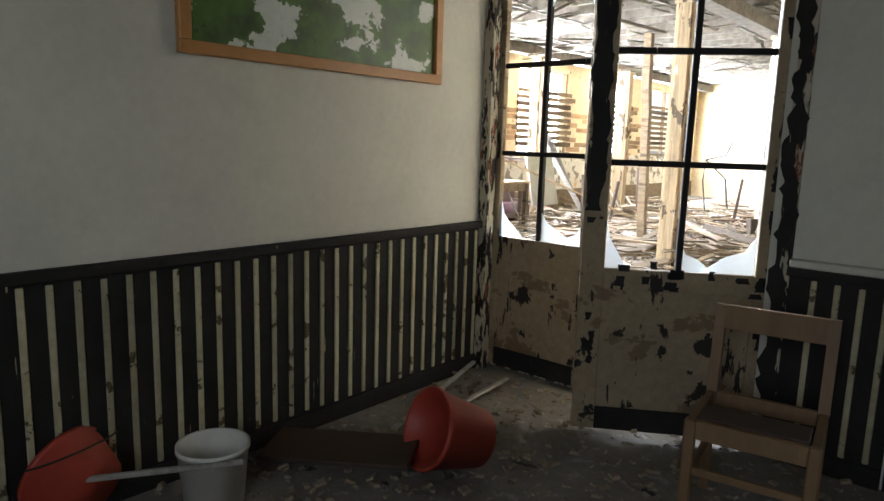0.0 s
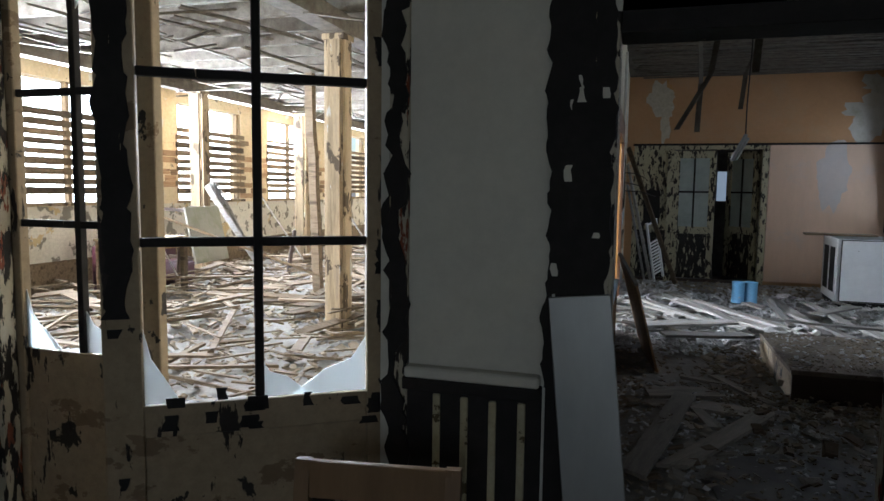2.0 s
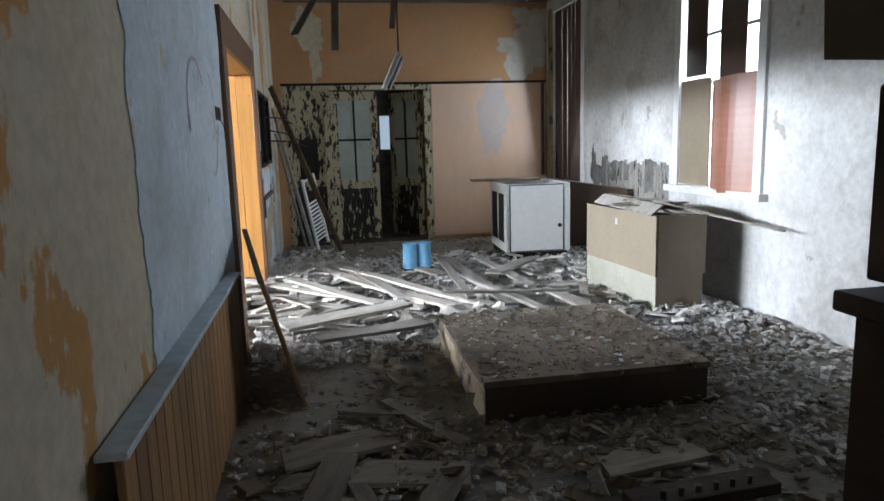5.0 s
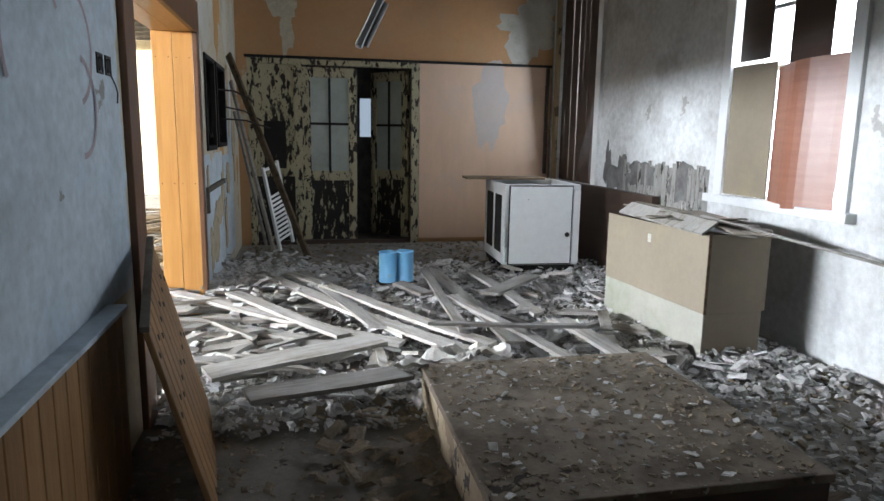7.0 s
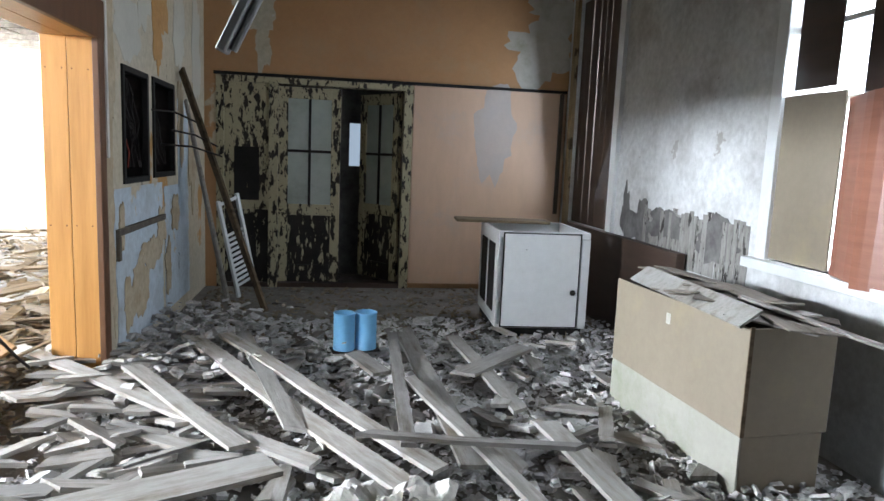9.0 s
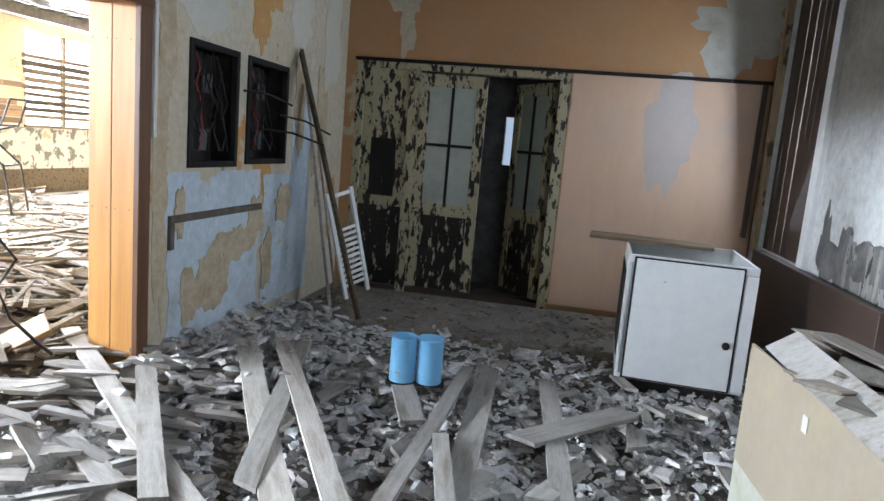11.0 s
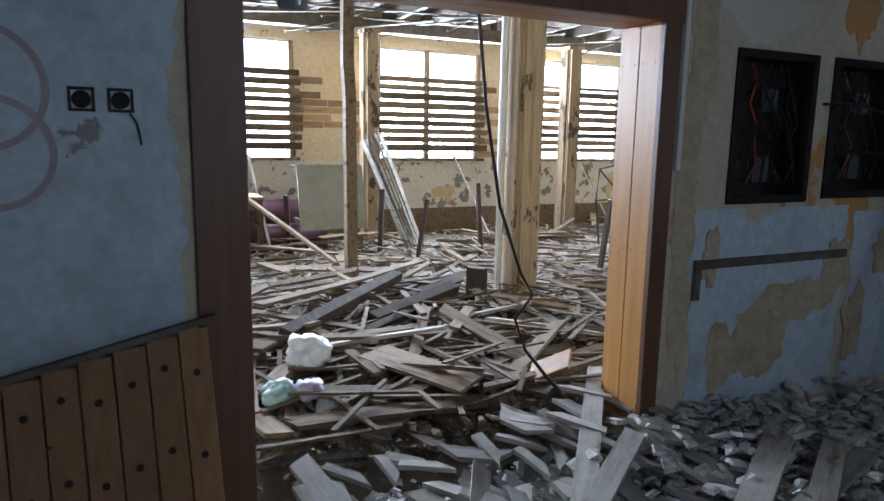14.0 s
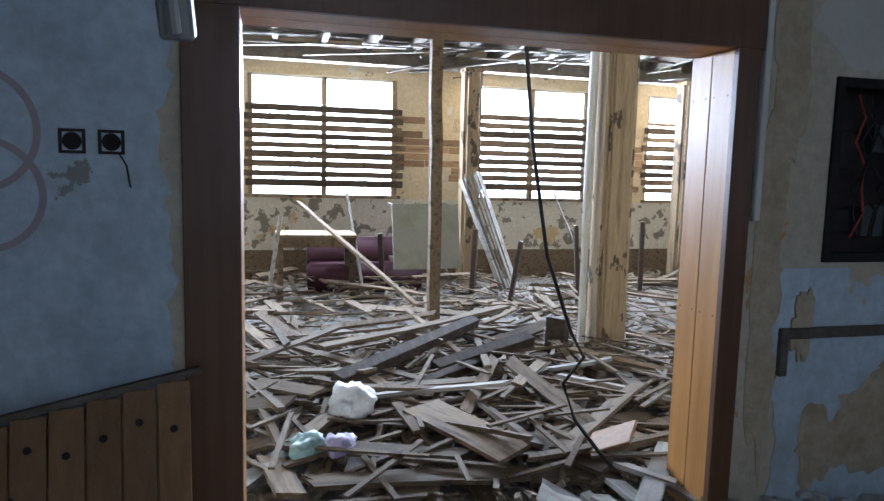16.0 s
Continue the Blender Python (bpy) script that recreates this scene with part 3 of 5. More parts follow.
# ---- glazed door between first room and hall ----
def glazed_leaf(parent, w, z_glass, rails, top, material, panel_label, cols=2, shards=True, stile=0.09):
    """A door leaf from local x 0 to w, 45 mm thick, with muntins and what is left of its panes."""
    for x0, x1 in ((0, stile), (w - stile, w)):
        bm = bmesh.new()
        box(bm, x0, 0, 0.03, x1, 0.045, top)
        soften(bm, 0.004)
        part("stile", bm, material, parent)
    bar("top_rail", stile, 0.002, top - 0.1, w - stile, 0.043, top, material, parent)
    bar("bottom_rail", stile, 0.002, 0.03, w - stile, 0.043, 0.14, black_paint, parent)
    bar("lock_rail", stile, 0.002, z_glass - 0.1, w - stile, 0.043, z_glass, material, parent)
    bar("panel", stile - 0.002, 0.012, 0.14, w - stile + 0.002, 0.033, z_glass - 0.1, material, parent, panel_label)
    for z in rails:
        bar("glazing_bar", stile, 0.008, z - 0.014, w - stile, 0.037, z + 0.014, black_paint, parent)
    pw = (w - 2 * stile) / cols
    for c in range(1, cols):
        bar("glazing_bar", stile + c * pw - 0.014, 0.006, z_glass, stile + c * pw + 0.014, 0.039, top - 0.1, black_paint, parent)
    levels = [z_glass, *rails, top - 0.1]
    if shards:
        for c in range(cols):
            for r, (za, zb) in enumerate(zip(levels, levels[1:])):
                xa, xb = stile + c * pw, stile + (c + 1) * pw
                for k in range(0 if 0 < r < len(levels) - 2 else 2):
                    left, low = rng.random() < 0.5, (r == 0 if k == 0 else r == 0)
                    if rng.random() < 0.12:
                        continue
                    sx, sz = rng.uniform(0.3, 0.9) * pw, rng.uniform(0.15, 0.5) * (zb - za)
                    cx, dx = (xa, sx) if left ^ (k == 1) else (xb, -sx)
                    cz, dz = (za, sz) if low else (zb, -sz)
                    pts = [(cx, cz), (cx + dx, cz), (cx + dx * 0.55, cz + dz * rng.uniform(0.3, 0.6)), (cx + dx * 0.2, cz + dz * 0.6), (cx, cz + dz)]
                    bm = bmesh.new()
                    lo = [bm.verts.new((px, 0.02, pz)) for px, pz in pts]
                    hi = [bm.verts.new((px, 0.024, pz)) for px, pz in pts]
                    bm.faces.new(lo)
                    bm.faces.new(hi[::-1])
                    for i in range(len(pts)):
                        bm.faces.new((lo[i], lo[(i + 1) % 5], hi[(i + 1) % 5], hi[i]))
                    s = part("glass_shard", bm, shard_glass, parent, "jagged remnant of broken glass")
                    s.visible_shadow = False


fr = thing("door_frame", "black door frame with flaking paint in the cream wall", "door frame", kind="structure")
for n_, c in (("jamb", (-2.208, -0.03, 0, -2.14, 0.045, 2.6)), ("jamb", (-0.525, -0.02, 0, -0.462, 0.14, 2.6)), ("head", (-2.12, -0.03, 2.5, -0.525, 0.14, 2.6)), ("threshold", (-2.2, 0.1, 0, -0.53, 0.148, 0.06))):
    bar(n_, *c, jamb_paint, fr)
bm = bmesh.new()
ragged(bm, "y", -0.02, -0.53, -0.465, 0.0, 2.6, -0.012, rng, 0.024, 0.03)
part("torn_paint", bm, black_paint, fr, "torn strip of black paint")
lf = thing("door_1", "closed tan glazed door leaf with broken panes", "door", pose(-2.2, 0.05, 0))
glazed_leaf(lf, 0.74, 0.84, (1.34, 1.845), 2.45, tan_paint, "tan lower panel with flaked black spots", 2)
hinge, free = Vector((-0.53, 0.09)), Vector((-1.288, -0.392))
ang = math.atan2(free.y - hinge.y, free.x - hinge.x)
lf = thing("door_2", "tan glazed door leaf standing ajar, panes broken", "door", pose(-0.535, 0.085, 0, 0, 0, math.degrees(ang)))
glazed_leaf(lf, 0.895, 0.83, (1.325, 1.825), 2.45, tan_paint, "tan lower panel with flaked black spots", 2, stile=0.11)
bm = bmesh.new()
ragged(bm, "y", 0.046, 0.81, 0.885, 1.1, 2.4, 0.005, rng, 0.016, 0.03)
for k in range(34):
    u, z = (rng.uniform(0.015, 0.85), rng.gauss(0.77, 0.035)) if k < 14 else (rng.choice((0.04, 0.06, 0.84)) + rng.uniform(-0.03, 0.02), rng.uniform(0.15, 2.3))
    ragged(bm, "y", 0.046, u, u + rng.uniform(0.012, 0.06 if k < 14 else 0.03), z, z + rng.uniform(0.02, 0.05 if k < 14 else 0.11), 0.003, rng, 0.012, 0.012)
part("torn_paint", bm, black_paint, lf, "torn remnants of black paint")

# ---- doorway to the second room ----
fr = thing("doorway_frame", "doorway casing with peeling black and red paint", "door frame", kind="structure")
bm = bmesh.new()
ragged(bm, "y", 0.0, -0.03, 0.155, 0.9, 2.5, -0.02, rng, 0.011, 0.022)
box(bm, -0.02, -0.014, 0, 0.165, 0.0, 0.9)
part("casing", bm, black_paint, fr, "black casing with torn edges")
bar("jamb", 0.04, 0.0, 0.0, 0.165, 0.17, 2.0, jamb_paint, fr, "layered flaking paint")
bar("jamb", 0.925, -0.01, 0.0, 1.05, 0.17, 2.0, red_paint, fr, "red jamb under flaking white paint")
bm = bmesh.new()
ragged(bm, "y", -0.01, 0.935, 1.17, 0.0, 2.3, -0.025, rng, 0.008, 0.1)
part("casing", bm, red_paint, fr, "red casing under flaking white paint")
bm = bmesh.new()
ragged(bm, "y", -0.036, 1.13, 1.23, 0.0, 2.3, -0.006, rng, 0.02, 0.06)
part("torn_paint", bm, black_paint, fr)
bar("head", 0.165, 0.0, 1.94, 0.925, 0.17, 2.06, black_paint, fr)
bm = bmesh.new()
for k in range(9):
    z = rng.uniform(1.15, 2.4)
    u = rng.uniform(-0.02, 0.14)
    ragged(bm, "y", -0.02, u, u + rng.uniform(0.006, 0.02), z, z + rng.uniform(0.015, 0.05), -0.003, rng, 0.007, 0.012)
part("paint_flakes", bm, white_wall, fr, "cream flakes left on the casing")
bm = bmesh.new()
box(bm, -0.09, 0, 0, 0.09, 0.012, 1.2)
soften(bm, 0.003)
bd = part("metal_sheet", bm, steel)
bd.matrix_world = pose(0.2, -0.14, 0.0, -4.5, -6.0, 0)
tagged(bd, "dull grey metal strip leaning against the doorpost", "panel")

lf = thing("door_3", "open glazed door leaf with missing panes folded against the wall", "door", pose(0.06, 0.3, 0, 0, 0, 84))
for x0, x1 in ((0.0, 0.09), (0.6, 0.69)):
    bm = bmesh.new()
    ragged(bm, "y", 0.0, x0, x1, 0.03, 2.4, 0.04, rng, 0.018, 0.045)
    part("stile", bm, black_paint, lf)
for z, mm in ((0.09, black_paint), (0.78, jamb_paint), (1.3, white_wall), (1.85, black_paint), (2.35, black_paint)):
    bar("rail", 0.09, 0.004, z - 0.025, 0.6, 0.036, z + 0.025, mm, lf)
bar("panel", 0.088, 0.012, 0.115, 0.602, 0.026, 0.755, tan_paint, lf)
bar("glazing_bar", 0.335, 0.008, 0.8, 0.36, 0.032, 2.32, black_paint, lf)

# ---- second room: opening lining ----
fr = thing("opening_lining", "orange pine lining round the wide opening", "door frame", kind="structure")
for k in range(2):
    x0, x1 = -0.28 + k * 0.141, -0.141 + k * 0.141
    bar("board", x0, 6.566, 0.0, x1, 6.63, 2.082, pine, fr, "orange pine board")
    bar("board", x0, 4.65, 0.0, x1, 4.69, 2.082, pine, fr, "orange pine board")
    bar("board", x0, 4.65, 2.082, x1, 6.63, 2.118, pine, fr, "orange pine board")
    for z in (0.15, 1.0, 1.9):
        for dx in (0.025, 0.112):
            bm = bmesh.new()
            lathe(bm, [(0.004, 0.0), (0.004, 0.002)], 8, pose(x0 + dx, 6.567, z, 90))
            part("nail", bm, dark_metal, fr)
bar("casing", -0.004, 4.51, 0.0, 0.03, 4.692, 2.078, brown_trim, fr, "dark brown casing board")
bar("casing", -0.004, 6.563, 0.0, 0.03, 6.665, 2.078, brown_trim, fr, "dark brown casing board")
bar("casing", -0.004, 4.51, 2.078, 0.03, 6.68, 2.3, brown_trim, fr, "dark brown casing board")
bm = bmesh.new()
box(bm, 0.006, 6.682, 1.4, 0.036, 6.71, 3.2)
soften(bm, 0.004)
tagged(part("cable_duct", bm, white_plastic), "narrow white plastic cable duct on the wall", "cable duct")

# pine wainscot on the west wall
ws = thing("pine_wainscot", "dull pine tongue-and-groove boarding coming off the wall", "wainscot", kind="structure")
y = 1.7
while y < 4.0:
    bm = bmesh.new()
    box(bm, 0.05, y + 0.002, 0.0, 0.072, y + 0.103, 0.7)
    soften(bm, 0.004)
    part("board", bm, wainscot_pine, ws)
    y += 0.105
bar("cap", 0.006, 1.7, 0.7, 0.085, 4.06, 0.72, blue_plaster, ws, "dusty top rail")
bar("batten", 0.006, 1.7, 0.5, 0.05, 4.05, 0.56, dark_wood, ws)
lp = thing("pine_panel", "section of pine boarding fallen away from the wall", "panel")
for k in range(9):
    y = 3.68 + k * 0.1
    top = 0.73 + 0.155 * (y - 3.7) / 0.87
    bm = bmesh.new()
    foot = 0.42 - 0.0135 * k
    beam(bm, (foot, y + 0.03, 0.0), (0.23 - 0.018 * k, y, top), 0.098, 0.02)
    soften(bm, 0.003)
    bd = part("board", bm, wainscot_pine, lp)
    for f_ in (0.86, 0.55):
        bm = bmesh.new()
        q = Vector((foot, y + 0.03, 0.0)).lerp(Vector((0.23 - 0.018 * k, y, top)), f_ + 0.03 * math.sin(k * 2.1))
        lathe(bm, [(0.012, 0.0), (0.012, 0.012)], 10, Matrix.Translation(q) @ pose(0, 0, 0, 0, 75, 0))
        part("knot_hole", bm, black_paint, bd)
bm = bmesh.new()
beam(bm, (0.235, 3.63, 0.735), (0.07, 4.56, 0.9), 0.03, 0.02)
part("cap", bm, lath_mat, lp)

# sockets and niches
for y in (4.187, 4.3):
    so = thing("wall_socket", "charred open wall socket with loose wire", "socket", pose(0, y, 1.632) @ Matrix.Scale(0.64, 4), "pair of sockets")
    bm = bmesh.new()
    for a in ((-0.06, -0.06, 0.06, -0.045), (-0.06, 0.045, 0.06, 0.06), (-0.06, -0.045, -0.045, 0.045), (0.045, -0.045, 0.06, 0.045)):
        box(bm, 0.004, a[0], a[1], 0.016, a[2], a[3])
    part("rim", bm, dark_metal, so)
    bm = bmesh.new()
    lathe(bm, [(0.043, 0.0), (0.043, 0.012), (0.03, 0.016), (0.012, 0.014), (0.0, 0.014)][:4], 20, pose(0.004, 0, 0, 0, 90))
    part("insert", bm, black_paint, so)
bm = bmesh.new()
tube(bm, [(0.01, 4.32, 1.6), (0.02, 4.345, 1.56), (0.025, 4.35, 1.53), (0.02, 4.355, 1.49)], 0.003, 6)
tagged(part("loose_wire", bm, dark_metal), "thin black wire hanging from the socket", "wire")
for (a, b, c, d) in NICHES:
    nb = thing("fuse_niche", "open fuse box niche with a black rim and wires", "fuse box", pose(0, a, c), "fuse niches")
    w, h = b - a, d - c
    for n_, q in (("rim", (-0.03, 0, 0, 0.015, 0.04, h)), ("rim", (-0.03, w - 0.04, 0, 0.015, w, h)), ("rim", (-0.03, 0.04, 0, 0.015, w - 0.04, 0.04)), ("rim", (-0.03, 0.04, h - 0.04, 0.015, w - 0.04, h))):
        bar(n_, *q, black_paint, nb)
    # Liners added in a dark colour to give the recess its shade.
    for q in ((-0.185, 0.0, 0.0, -0.03, 0.012, h), (-0.185, w - 0.012, 0.0, -0.03, w, h), (-0.185, 0.012, 0, -0.03, w - 0.012, 0.012), (-0.185, 0.012, h - 0.012, -0.03, w - 0.012, h)):
        bar("liner", *q, dark_metal, nb)
    bar("back_plate", -0.195, 0.01, 0.01, -0.185, w - 0.01, h - 0.01, dark_metal, nb)
    for k, (u, z, hh) in enumerate(((0.3, 0.12, 0.1), (0.62, 0.1, 0.14), (0.35, 0.4, 0.16), (0.66, 0.48, 0.12))):
        bar("fuse_block", -0.184, u * w - 0.06, z, -0.11, u * w + 0.06, z + hh, (dark_metal, tin_grey, dark_metal, tin_grey)[k], nb, "grimy fuse block")
    for k in range(11):
        bm = bmesh.new()
        p = Vector((-0.1, rng.uniform(0.1, w - 0.1), h - 0.05))
        pts = [p]
        for j in range(6):
            p = p + Vector((rng.uniform(-0.01, 0.03), rng.uniform(-0.09, 0.09), -h / 7.5))
            p.y = min(max(p.y, 0.06), w - 0.06)
            pts.append(p)
        tube(bm, pts, 0.005, 5)
        part("wire", bm, red_plastic if k == 1 else dark_metal, nb)
bm = bmesh.new()
for a, b in (((0.02, 7.7, 1.75), (0.3, 7.9, 1.68)), ((0.02, 7.95, 1.5), (0.45, 8.15, 1.42)), ((0.02, 8.3, 1.62), (0.35, 8.55, 1.5))):
    tube(bm, [a, ((a[0] + b[0]) / 2, (a[1] + b[1]) / 2, (a[2] + b[2]) / 2 + 0.03), b], 0.008, 6)
tagged(part("bent_rod", bm, dark_metal), "bent dark metal rods sticking out of the wall", "rods")
bm = bmesh.new()
box(bm, 0.002, 6.87, 0.9, 0.03, 8.04, 0.945)
box(bm, 0.002, 6.87, 0.74, 0.03, 6.91, 0.9)
soften(bm, 0.004)
tagged(part("wall_batten", bm, lath_mat), "grey wooden batten fixed to the wall", "batten")

# end double door
fr = thing("end_door_frame", "flaking black and cream frame of a double door", "door frame", kind="structure")
for n_, c in (("jamb", (0.12, 9.79, 0, 0.2, 9.95, 2.25)), ("mullion", (0.66, 9.79, 0, 0.76, 9.95, 2.2)), ("jamb", (2.1, 9.79, 0, 2.2, 9.95, 2.25)), ("head", (0.2, 9.79, 2.19, 2.1, 9.95, 2.255))):
    bar(n_, *c, end_door_paint, fr)
bar("side_panel", 0.2, 9.83, 0.85, 0.66, 9.86, 2.19, end_door_paint, fr)
bar("side_panel", 0.2, 9.83, 0.0, 0.66, 9.86, 0.85, dark_door_paint, fr)
bar("side_pane", 0.3, 9.822, 0.95, 0.56, 9.83, 1.52, black_paint, fr)
bar("threshold", 0.2, 9.8, 0.0, 2.1, 9.95, 0.05, dark_wood, fr)


def end_leaf(label, m, w):
    lf = thing("door_4", label, "door", m)
    s = 0.1
    for x0, x1 in ((0, s), (w - s, w)):
        bar("stile", x0, 0, 0.06, x1, 0.045, 2.17, end_door_paint, lf)
    for z0, z1 in ((0.06, 0.25), (0.8, 0.92), (2.05, 2.17)):
        bar("rail", s, 0.002, z0, w - s, 0.043, z1, end_door_paint if z0 > 0.5 else dark_door_paint, lf)
    bar("panel", s - 0.002, 0.012, 0.25, w - s + 0.002, 0.03, 0.8, dark_door_paint, lf)
    bar("glazing_bar", s, 0.006, 1.48, w - s, 0.04, 1.51, black_paint, lf)
    bar("glazing_bar", w / 2 - 0.014, 0.005, 0.92, w / 2 + 0.014, 0.041, 2.05, black_paint, lf)
    for x0, x1 in ((s, w / 2 - 0.014), (w / 2 + 0.014, w - s)):
        for z0, z1 in ((0.92, 1.48), (1.51, 2.05)):
            bar("pane", x0, 0.018, z0, x1, 0.024, z1, frosted, lf, "grimy pale pane", 0)


end_leaf("closed leaf of the flaking black and cream double door", pose(0.76, 9.83, 0), 0.66)
end_leaf("open leaf of the flaking black and cream double door", pose(2.09, 9.9, 0, 0, 0, 128), 0.66)

# east window with boards
wi = thing("window_1", "tall white window boarded with loose panels", "window", kind="structure")
for n_, c in (("window_frame", (3.93, 6.0, 0.92, 4.1, 6.1, 2.8)), ("window_frame", (3.93, 4.76, 0.92, 4.1, 4.86, 2.8)), ("window_frame", (3.95, 4.86, 2.7, 4.1, 6.0, 2.8)),
              ("window_sill", (3.88, 4.7, 0.9, 4.1, 6.16, 0.96)), ("mullion", (4.0, 5.4, 0.96, 4.06, 5.46, 2.7)), ("transom", (4.0, 4.86, 1.86, 4.05, 6.0, 1.9)),
              ("glazing_bar", (4.0, 4.86, 2.28, 4.04, 6.0, 2.31))):
    bar(n_, *c, enamel, wi)
for y0, y1 in ((4.86, 5.4), (5.46, 6.0)):
    p_ = bar("pane", 4.025, y0, 0.96, 4.03, y1, 2.7, glass, wi, "", 0)
    p_.visible_shadow = False
for lab, c, mm in (("beige hardboard sheet over a window pane", (3.955, 5.52, 0.97, 3.97, 6.02, 1.92), hardboard), ("dark sheet hung inside the upper window", (3.97, 5.62, 1.95, 3.98, 5.95, 2.7), dark_wood),
                   ("dark sheet hung inside the upper window", (3.97, 5.06, 1.9, 3.98, 5.42, 2.7), dark_wood)):
    tagged(bar("window_board", *c, mm), lab, "board")
bm = bmesh.new()
bmesh.ops.create_grid(bm, x_segments=10, y_segments=12, size=0.5)
for v in bm.verts:
    u, w = v.co.x, v.co.y
    v.co = (3.93 - 0.05 * math.cos(u * 5) + 0.03 * max(0, 0.5 + u) * w, 5.2 - u * 0.62, 1.42 + w * 0.95 + 0.04 * u)
bmesh.ops.solidify(bm, geom=list(bm.faces), thickness=0.008)
tagged(part("window_board", bm, red_laminate), "warped red-brown laminate sheet over the window", "board")

# corner opening with upright boards
wi = thing("window_2", "tall opening closed with upright dark boards", "window", kind="structure")
y = 8.45
while y < 9.56:
    w = rng.uniform(0.12, 0.2)
    bm = bmesh.new()
    ragged(bm, "x", 4.0, y, y + w, 0.85, 3.2, 0.025, rng, 0.008, 0.3)
    part("board", bm, dark_wood, wi)
    y += w + rng.choice((0.008, 0.014, 0.02))
for n_, c in (("window_frame", (3.92, 8.28, 0.8, 4.0, 8.4, 3.25)), ("window_frame", (3.92, 9.55, 0.8, 4.0, 9.65, 3.25))):
    bar(n_, *c, enamel if "8.28" in str(c) else post_wood, wi)
tagged(bar("wall_panel", 3.86, 6.9, 0.0, 3.93, 9.3, 0.86, dark_wood), "low dark brown panel against the wall", "panel")

# ---- hall windows ----
for a, b in HW:
    wi = thing("window_3", "hall window closed with horizontal boards below a bright transom", "window", kind="structure")
    for n_, c in (("window_frame", (-7.5, a, 1.24, -7.42, a + 0.06, 2.9)), ("window_frame", (-7.5, b - 0.06, 1.24, -7.42, b, 2.9)), ("mullion", (-7.5, (a + b) / 2 - 0.035, 1.24, -7.42, (a + b) / 2 + 0.035, 2.9)),
                  ("window_sill", (-7.5, a - 0.05, 1.2, -7.3, b + 0.05, 1.245)), ("transom", (-7.5, a + 0.06, 2.44, -7.42, b - 0.06, 2.49))):
        bar(n_, *c, post_wood, wi)
    z = 1.36
    while z < 2.42:
        h = rng.uniform(0.075, 0.1)
        bm = bmesh.new()
        box(bm, 0, a - rng.uniform(0.02, 0.1), z, 0.022, b + rng.uniform(0.04, 0.12), z + h)
        soften(bm, 0.004)
        sl = part("board", bm, brown_plank, wi)
        sl.location = (-7.355 + rng.uniform(0, 0.006), 0, 0)
        z += h + rng.uniform(0.035, 0.055)


cl = thing("wall_cladding", "brown boards nailed across the hall wall between windows", "cladding", kind="structure")
for (_, b), (a, _) in zip(HW, HW[1:]):
    for r in range(11):
        z = 1.26 + 0.104 * r
        u, full = b - 0.04, a - rng.uniform(0.0, 0.1)
        if r > 7:
            full = b + (a - b) * rng.uniform(0.2, 0.55)
        while u < full - 0.12:
            e = min(full, u + rng.uniform(0.35, 0.9))
            ob = bar("board", 0, 0, 0, rng.uniform(0.02, 0.03), e - u - 0.006, 0.097, infill_board, cl)
            ob.location = (-7.385, u, z + rng.uniform(-0.004, 0.004))
            u = e
        if r > 8 and rng.random() < 0.7:
            ob = bar("board", 0, 0, 0, 0.025, rng.uniform(0.15, 0.3), 0.097, infill_board, cl)
            ob.location = (-7.385, a - 0.34, z)
boxes("wall_hall_dado", mouldy_plaster, "mouldy white plaster below the hall windows", (-7.364, 0.16, 0.45, -7.354, 16.9, 1.195))

# ---- hall posts ----
def timber_post(label, x, y, w, lean=(0, 0), boxed=True):
    po = thing("timber_post", label, "post", pose(x, y, 0), "timber posts of the hall")
    bm = bmesh.new()
    n = 8
    rows = []
    for k in range(n + 1):
        z = (H - 0.36) * k / n
        j = 0.0 if boxed else rng.uniform(-0.012, 0.012)
        o = (lean[0] * k / n + j, lean[1] * k / n + j)
        rows.append([bm.verts.new((o[0] + sx * w / 2, o[1] + sy * w / 2, z)) for sx, sy in ((-1, -1), (1, -1), (1, 1), (-1, 1))])
    for a, b in zip(rows, rows[1:]):
        for k in range(4):
            bm.faces.new((a[k], a[(k + 1) % 4], b[(k + 1) % 4], b[k]))
    bm.faces.new(rows[0][::-1])
    bm.faces.new(rows[-1])
    part("shaft", bm, post_wood if boxed else brown_plank, po)
    if boxed:
        for sx, sy, cx, cy in ((0, -1, w * 0.42, 0.02), (0, 1, w * 0.42, 0.02), (-1, 0, 0.02, w * 0.42), (1, 0, 0.02, w * 0.42)):
            bm = bmesh.new()
            box(bm, sx * (w / 2 + 0.01) - cx, sy * (w / 2 + 0.01) - cy, 0.0, sx * (w / 2 + 0.01) + cx, sy * (w / 2 + 0.01) + cy, H - 0.42)
            soften(bm, 0.005)
            part("cladding_board", bm, post_wood, po)
        bar("capital", -w * 0.68, -w * 0.68, H - 0.42, w * 0.68, w * 0.68, H - 0.362, post_wood, po)
    return po


